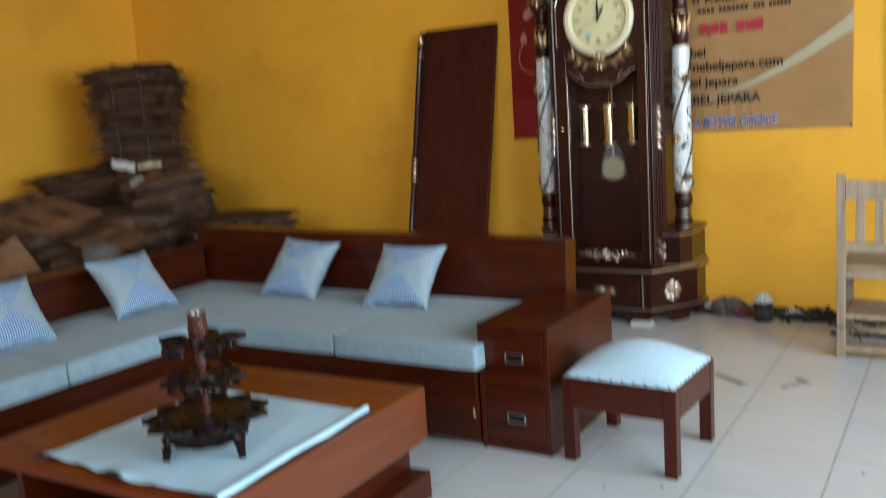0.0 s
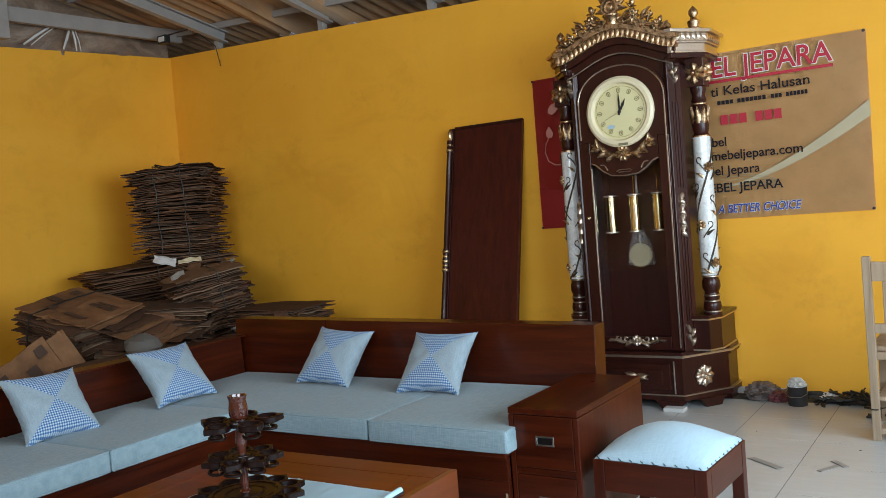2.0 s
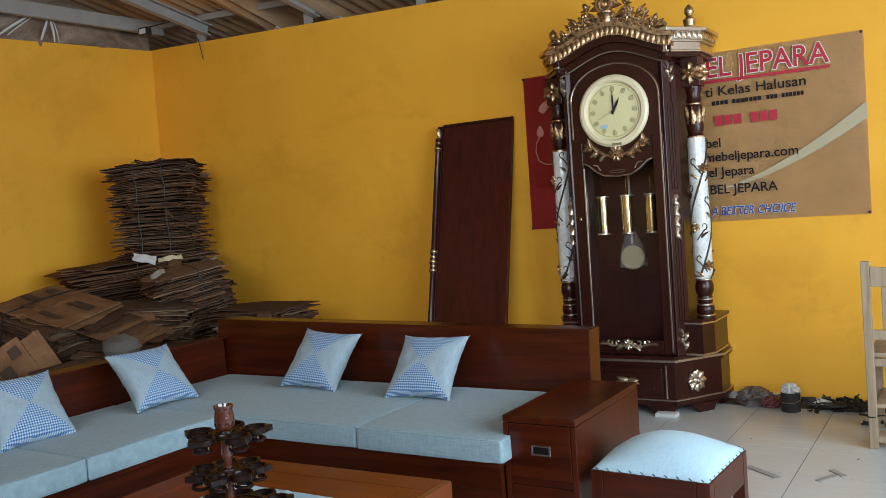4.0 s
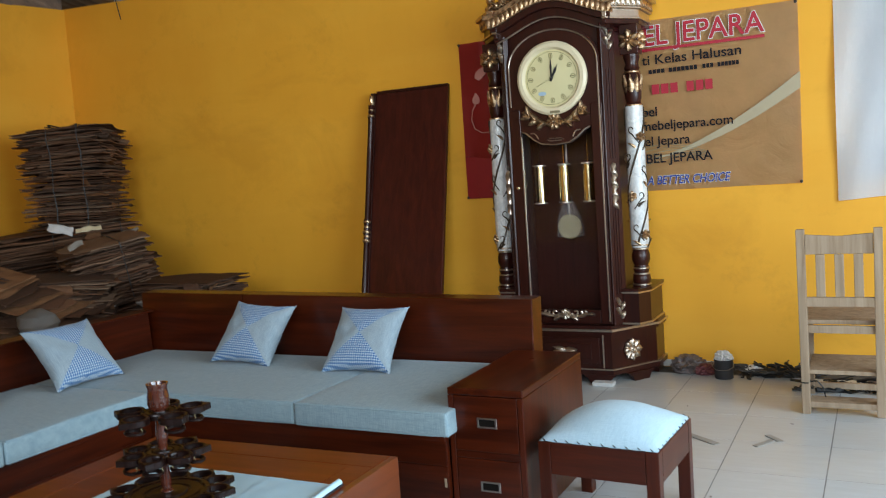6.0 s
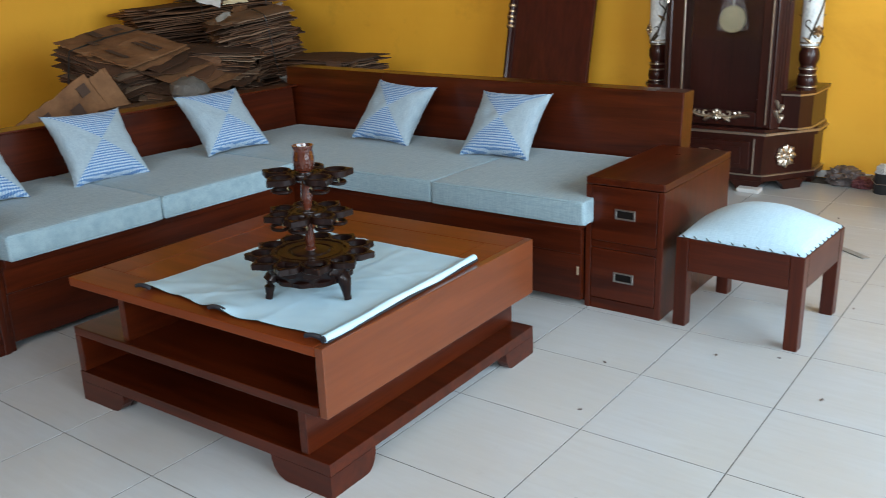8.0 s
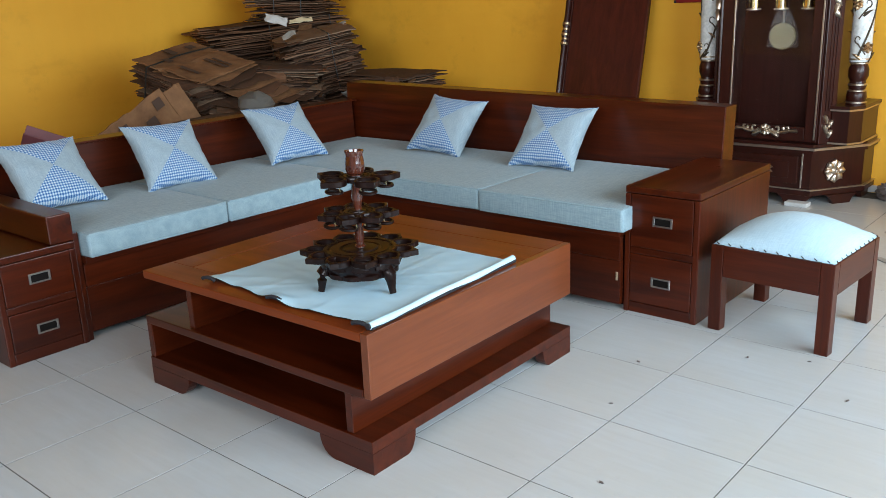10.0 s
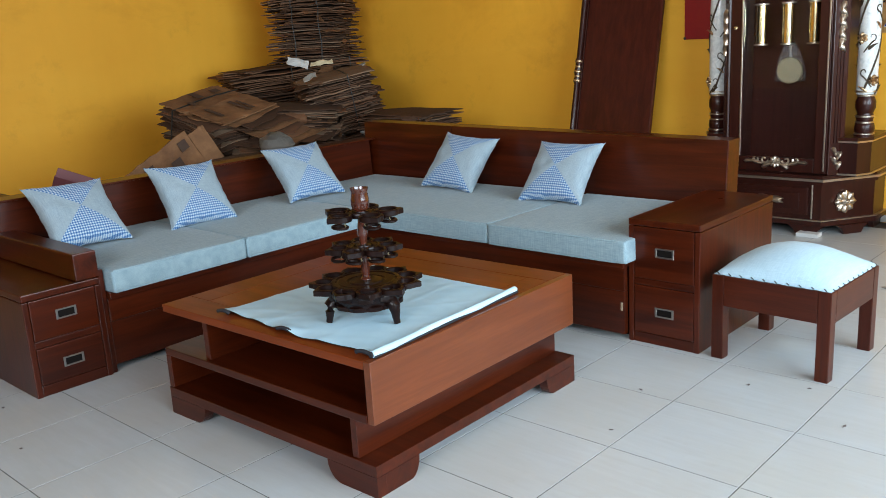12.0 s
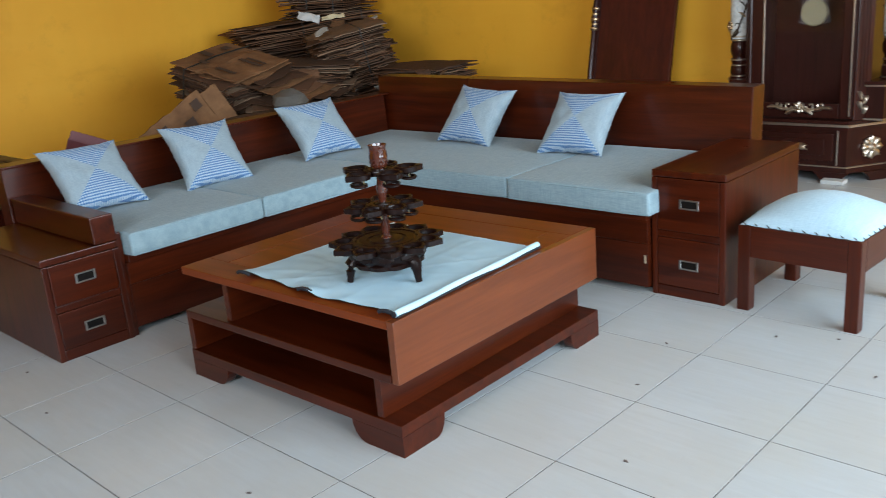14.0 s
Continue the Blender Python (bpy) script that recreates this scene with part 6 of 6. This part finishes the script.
# loose box and pale bits
fl = empty("cardboard_box", 0, 0)
fl.matrix_basis = pose(-3.40, 0.77, 0.745, 0, 0, 90) @ pose(0, 0, 0, -8, -27, 0)
tagged(fl, "flattened printed brown box leaning on the cardboard pile", "cardboard box")
part("box_panel", moved(crumpled(-0.55, 0.0, -0.56, 0.0, 21, 0.012, 0.016), pose(0, 0, 0, 90)), CARD_NEW, fl)
part("box_flap", moved(crumpled(0.002, 0.11, -0.50, -0.03, 22, 0.010, 0.014), pose(0, 0, 0, 90, 0, -10)), CARD_NEW, fl)
for x0, x1, z0, z1 in ((-0.46, -0.40, -0.10, -0.03), (-0.20, -0.13, -0.22, -0.10), (-0.36, -0.30, -0.08, -0.04), (-0.10, -0.04, -0.09, -0.03)):
    part("print_patch", box(x0, x1, -0.0215, -0.0200, z0, z1, 0), CARD_PRINT, fl, "faded printed mark")
for x, y, z, w, h, rz, tx, ty, mt, lb in ((-4.02, 2.17, 1.075, 0.16, 0.085, 55, -50, 14, PAPER, "crumpled white paper on the cardboard"), (-3.90, 2.30, 1.065, 0.17, 0.05, 60, -62, -6, DIAL_RIM, "crumpled cream paper on the cardboard"),
                                           (-3.93, 2.62, 1.00, 0.25, 0.045, 62, -70, -18, SCRAP, "pale paper strip between the cardboard sheets"), (-4.07, 2.56, 1.30, 0.14, 0.065, 30, -84, 3, CARD_NEW, "small pale box stuck in the cardboard"),
                                           (-3.62, 1.98, 0.84, 0.07, 0.04, 52, -60, 20, SCRAP, "small pale paper scrap"), (-3.60, 1.93, 0.98, 0.10, 0.05, 48, -60, -25, SCRAP, "torn pale paper scrap in the cardboard")):
    sc = box(-w / 2, w / 2, -h / 2, h / 2, -0.002, 0.002, 0)
    bmesh.ops.subdivide_edges(sc, edges=sc.edges[:], cuts=4, use_grid_fill=True)
    for v in sc.verts:
        v.co += Vector((0.012 * noise.noise(v.co * 25 + Vector((x, 0, 0))), 0.010 * noise.noise(v.co * 25), 0.014 * noise.noise(v.co * 18 + Vector((0, z, 0)))))
    thing("paper_scrap", moved(sc, pose(x, y, z, tx + 90, ty, rz)), mt, lb, "paper")
bg = lathe([(0.02, 0.0), (0.10, 0.01), (0.13, 0.06), (0.11, 0.12), (0.05, 0.16), (0.01, 0.17)], 16)
for v in bg.verts:
    v.co += Vector((0.03 * noise.noise(v.co * 14), 0.03 * noise.noise(v.co * 14 + Vector((5, 0, 0))), 0.02 * noise.noise(v.co * 16)))
thing("plastic_bag", moved(bg, pose(-2.95, 1.10, 0.585) @ Matrix.Diagonal((0.8, 0.8, 0.75, 1))), DUSTY_BAG, "crumpled clear plastic bag behind the sofa", "plastic bag", smooth=True)
card_stack("low heap of cardboard between sofa and wall", -3.00, 1.10, 0.0, 0.58, 0.42, 0.8, 0, 18, (0, 0), 0.04, 12, ())

# carved bench end and a maroon card beyond the sofa arm
ob = empty("carved_bench", -3.45, -0.95)
tagged(ob, "old carved brown wooden bench behind the sofa", "bench")
for x in (-0.30, 0.30):
    for y in (-0.75, 0.62):
        part("leg", box(x - 0.03, x + 0.03, y - 0.03, y + 0.03, 0, 0.50, 0.004), OLD_WOOD, ob)
for z0, z1 in ((0.50, 0.535), (0.36, 0.385), (0.16, 0.19)):
    part("rail", box(0.27, 0.335, -0.80, 0.68, z0, z1, 0.005), OLD_WOOD, ob)
    part("rail", box(-0.335, 0.269, 0.60, 0.665, z0, z1, 0.005), OLD_WOOD, ob)
part("top_board", box(-0.33, 0.268, -0.80, 0.598, 0.502, 0.525, 0.004), OLD_WOOD, ob)
for i in range(22):
    y = -0.76 + i * 0.063
    part("carved_leaf", moved(leaf(0.10, 0.05, 0.015, 0.6 * (-1) ** i), pose(0.305, y, 0.388, 0, 0, 90)), OLD_WOOD, ob, "", True)
part("side_panel", box(0.28, 0.295, -0.75, 0.60, 0.192, 0.359, 0.002), PANEL_WOOD, ob)
thing("maroon_card", moved(merged(box(-0.10, 0.10, -0.004, 0.004, 0, 0.13, 0.002, 1), moved(box(-0.10, 0.10, -0.004, 0.004, 0, 0.12, 0.002, 1), pose(0, 0.03, 0, 52))), pose(-3.30, -0.02, 0.49, -18, 24, 60)), MAROON_CARD, "folded maroon printed card behind the pillow", "card")
card_stack("short cardboard heap beside the carved bench", -3.32, 0.02, 0.0, 0.50, 0.4, 0.5, 20, 14, (0, 0), 0.03, 13, ())

# ---- bare wood chair ----


def chair():
    c = empty("wooden_chair", 0.83, 2.70)
    tagged(c, "unfinished pale wooden chair with a slatted back, facing the wall", "chair")
    for s in (-1, 1):
        bm = box(s * 0.166 - 0.019, s * 0.166 + 0.019, -0.215, -0.175, 0, 0.895, 0.004)
        for v in bm.verts:
            v.co.y -= 0.03 * max(0, v.co.z - 0.42)
            v.co.x -= s * 0.01 * max(0, 0.45 - v.co.z)
        part("back_post", bm, RAW_WOOD, c)
        part("front_leg", box(s * 0.166 - 0.018, s * 0.166 + 0.018, 0.17, 0.21, 0, 0.432, 0.004), RAW_WOOD, c)
        part("side_rail", box(s * 0.166 - 0.012, s * 0.166 + 0.012, -0.174, 0.169, 0.375, 0.425, 0.003), RAW_WOOD, c)
    bm = box(-0.146, 0.146, -0.222, -0.198, 0.775, 0.870, 0.004)
    bmesh.ops.subdivide_edges(bm, edges=[e for e in bm.edges if e.calc_length() > 0.2], cuts=8)
    for v in bm.verts:
        v.co.y += 0.012 * math.cos(v.co.x * 10)
        if v.co.z > 0.84:
            v.co.z -= 0.012 * (1 - abs(v.co.x) / 0.146)
    part("top_rail", bm, RAW_WOOD, c)
    part("lower_rail", box(-0.146, 0.146, -0.222, -0.190, 0.525, 0.570, 0.004), RAW_WOOD, c)
    for x in (-0.082, 0.0, 0.082):
        part("slat", box(x - 0.020, x + 0.020, -0.214, -0.200, 0.571, 0.774, 0.003), RAW_WOOD, c)
    part("seat", box(-0.175, 0.175, -0.172, 0.215, 0.433, 0.455, 0.004), RAW_WOOD, c)
    part("back_rail", box(-0.146, 0.146, -0.205, -0.180, 0.395, 0.432, 0.003), RAW_WOOD, c)
    part("shelf", box(-0.150, 0.150, -0.20, 0.17, 0.195, 0.215, 0.003), RAW_WOOD, c)
    tie = [(-0.164 + 0.024 * math.cos(a), -0.196 + 0.025 * math.sin(a), 0.158 + 0.004 * math.sin(a)) for a in [k * math.pi / 6 for k in range(12)]]
    part("strap", tube(tie, 0.0035, 5, True), STRAP, c, "black strap round a leg")
    part("strap", tube([(-0.140, -0.20, 0.158), (-0.110, -0.21, 0.165), (-0.085, -0.215, 0.135), (-0.075, -0.215, 0.09)], 0.0035, 5), STRAP, c, "loose end of the black strap")
    part("stretcher", box(-0.146, 0.146, -0.213, -0.09, 0.034, 0.062, 0.003), RAW_WOOD, c)
    part("stretcher", box(-0.148, 0.148, 0.175, 0.20, 0.030, 0.062, 0.003), RAW_WOOD, c)
    return c


chair()

# ---- rubbish along the wall ----


def lump(r, seed, flat=0.6):
    """Crumpled cloth or paper: sharp folds over an uneven heap."""
    bm = bmesh.new()
    bmesh.ops.create_icosphere(bm, subdivisions=4, radius=r)
    for v in bm.verts:
        q = v.co.normalized()
        k = Vector((seed, seed * 0.7, -seed))
        fold = 1 - 2.2 * abs(noise.noise(q * 2.2 + k)) + 0.7 * (1 - 2.5 * abs(noise.noise(q * 4.6 - k))) * 0.6
        v.co *= 0.86 + 0.36 * fold + 0.09 * noise.noise(q * 11 + k)
        v.co.z = v.co.z * flat
    low = min(v.co.z for v in bm.verts)
    for v in bm.verts:
        v.co.z = max(0.0, v.co.z - low * 0.6)
    return bm


for x, y, r, sd, mt, lb in ((-0.04, 3.25, 0.085, 1.0, RUBBISH, "crumpled grey-brown rag by the wall"), (0.065, 3.20, 0.05, 4.0, MAROON_CARD, "crumpled dull red rag by the wall"), (0.10, 3.27, 0.05, 7.0, RUBBISH, "crumpled grey rag by the wall")):
    thing("rag", moved(lump(r, sd), pose(x, y, 0.001)), mt, lb, "rag")
tin = empty("tin_can", 0.185, 3.13, 0.0)
tagged(tin, "grimy dark paint tin on the floor", "tin can")
part("body", lathe([(0.050, 0.0), (0.052, 0.004), (0.052, 0.105), (0.054, 0.110), (0.050, 0.110), (0.047, 0.02), (0.001, 0.018)], 24), TIN, tin, "", True)
part("rag", moved(lump(0.042, 9.0, 0.9), Matrix.Translation((0.0, 0, 0.086))), PAPER, tin, "crumpled white paper in the tin")
part("handle", tube([(-0.053, 0, 0.09), (-0.06, -0.04, 0.075), (-0.03, -0.07, 0.06), (0.03, -0.07, 0.06), (0.06, -0.04, 0.075), (0.053, 0, 0.09)], 0.0022, 5), STEEL, tin)
random.seed(5)
for nx_, (cx, cy, spread, count) in enumerate(((0.44, 3.24, 0.14, 70), (0.80, 2.98, 0.13, 34))):
    strands = []
    for k in range(count):
        a = random.uniform(0, 6.28)
        p0 = Vector((cx + random.uniform(-1, 1) * spread, cy + random.uniform(-0.5, 0.3) * spread, random.uniform(0.006, 0.045)))
        pts = []
        for i in range(6):
            a += random.uniform(-0.8, 0.8)
            p0 = p0 + Vector((math.cos(a) * 0.03, math.sin(a) * 0.016, random.uniform(-0.014, 0.014)))
            p0.z = min(0.075, max(0.006, p0.z))
            p0.y = min(p0.y, 3.33)
            pts.append(p0.copy())
        strands.append(tube(pts, random.uniform(0.004, 0.010), 5))
    thing("strap_heap", merged(*strands), STRAP, "tangled heap of black straps on the floor", "strap heap", "stuff", smooth=True)
thing("rag", moved(lump(0.05, 12.0, 0.5), pose(0.33, 3.27, 0.001)), PAPER, "crumpled pale paper among the straps", "rag")
thing("rag", moved(lump(0.05, 15.0, 0.5), pose(0.98, 3.02, 0.001)), RUBBISH, "crumpled grey rag under the chair", "rag")
strip = moved(box(-0.10, 0.10, -0.018, 0.018, 0.001, 0.004, 0.001, 1), pose(0.262, 1.98, 0, 0, 0, -38))
thing("paper_strip", strip, SCRAP, "flat dusty paper strip on the tiles", "paper")
bent = merged(moved(box(-0.06, 0.06, -0.014, 0.014, 0.001, 0.004, 0.001, 1), pose(0.53, 1.98, 0, 0, 0, 60)), moved(box(-0.05, 0.05, -0.014, 0.014, 0.001, 0.0045, 0.001, 1), pose(0.565, 2.06, 0, 0, 0, -50)))
thing("paper_strip", bent, SCRAP, "bent strip of pale packing on the tiles", "paper")
random.seed(21)
for x, y in ((0.145, 0.66), (0.32, 0.74), (-0.13, 0.42), (-0.55, -0.98), (0.5, 0.52), (0.72, 0.6), (-1.9, -1.0), (-1.5, -1.1), (0.42, 1.3), (0.9, 1.1), (0.15, -0.3), (-0.05, 0.1), (0.62, 2.3), (0.1, 2.5)):
    chip = prism([(0.0075 * random.uniform(0.5, 1.3) * math.cos(a), 0.0035 * random.uniform(0.5, 1.4) * math.sin(a)) for a in [k * 1.047 for k in range(6)]], 0.0005, 0.003)
    thing("wood_chip", moved(chip, pose(x, y, 0, 0, 0, random.uniform(0, 180))), RUBBISH, "tiny dry chip of dirt on the tiles", "debris", group="chips on the floor")

# ---- floor tiles, last ----
S = 0.4
floor = thing("floor", box(WALL_X, EAST_X, FRONT_Y, WALL_Y, -0.03, -0.0008, 0), GROUT, "cream glazed floor tiles with grey joints", "floor", "structure")


def tile_faces(x, y, h=0.1984):
    lo, hi = [(-h, -h), (h, -h), (h, h), (-h, h)], 0.0006
    v = [(x + a, y + b, -0.004) for a, b in lo] + [(x + a, y + b, -hi * 0.5) for a, b in lo] + [(x + a * (1 - 0.0015), y + b * (1 - 0.0015), 0.0) for a, b in lo]
    f = [(8, 9, 10, 11)]
    for k in (0, 4):
        f += [(k + i, k + (i + 1) % 4, k + 4 + (i + 1) % 4, k + 4 + i) for i in range(4)]
    return v, f


tile_mesh = bpy.data.meshes.new("tile")
tile_mesh.from_pydata(*[d for d in (tile_faces(0, 0)[0], [], tile_faces(0, 0)[1])])
tile_mesh.materials.append(TILE)
rest_v, rest_f = [], []
for i in range(-13, 9):
    for j in range(-13, 9):
        cx, cy = (i + 0.5) * S, (j + 0.5) * S
        if cx - 0.1 < WALL_X or cx + 0.1 > EAST_X or cy - 0.1 < FRONT_Y or cy + 0.1 > WALL_Y:
            continue
        if -8 <= i <= 5 and -6 <= j <= 7:
            t = new("tile", tile_mesh)
            t.parent = floor
            t.location = (cx, cy, 0)
        else:
            v, f = tile_faces(cx, cy)
            rest_f += [tuple(k + len(rest_v) for k in q) for q in f]
            rest_v += v
me = bpy.data.meshes.new("far_tiles")
me.from_pydata(rest_v, [], rest_f)
me.materials.append(TILE)
far = new("far_tiles", me)
far.parent = floor
tagged(far, kind="stuff")
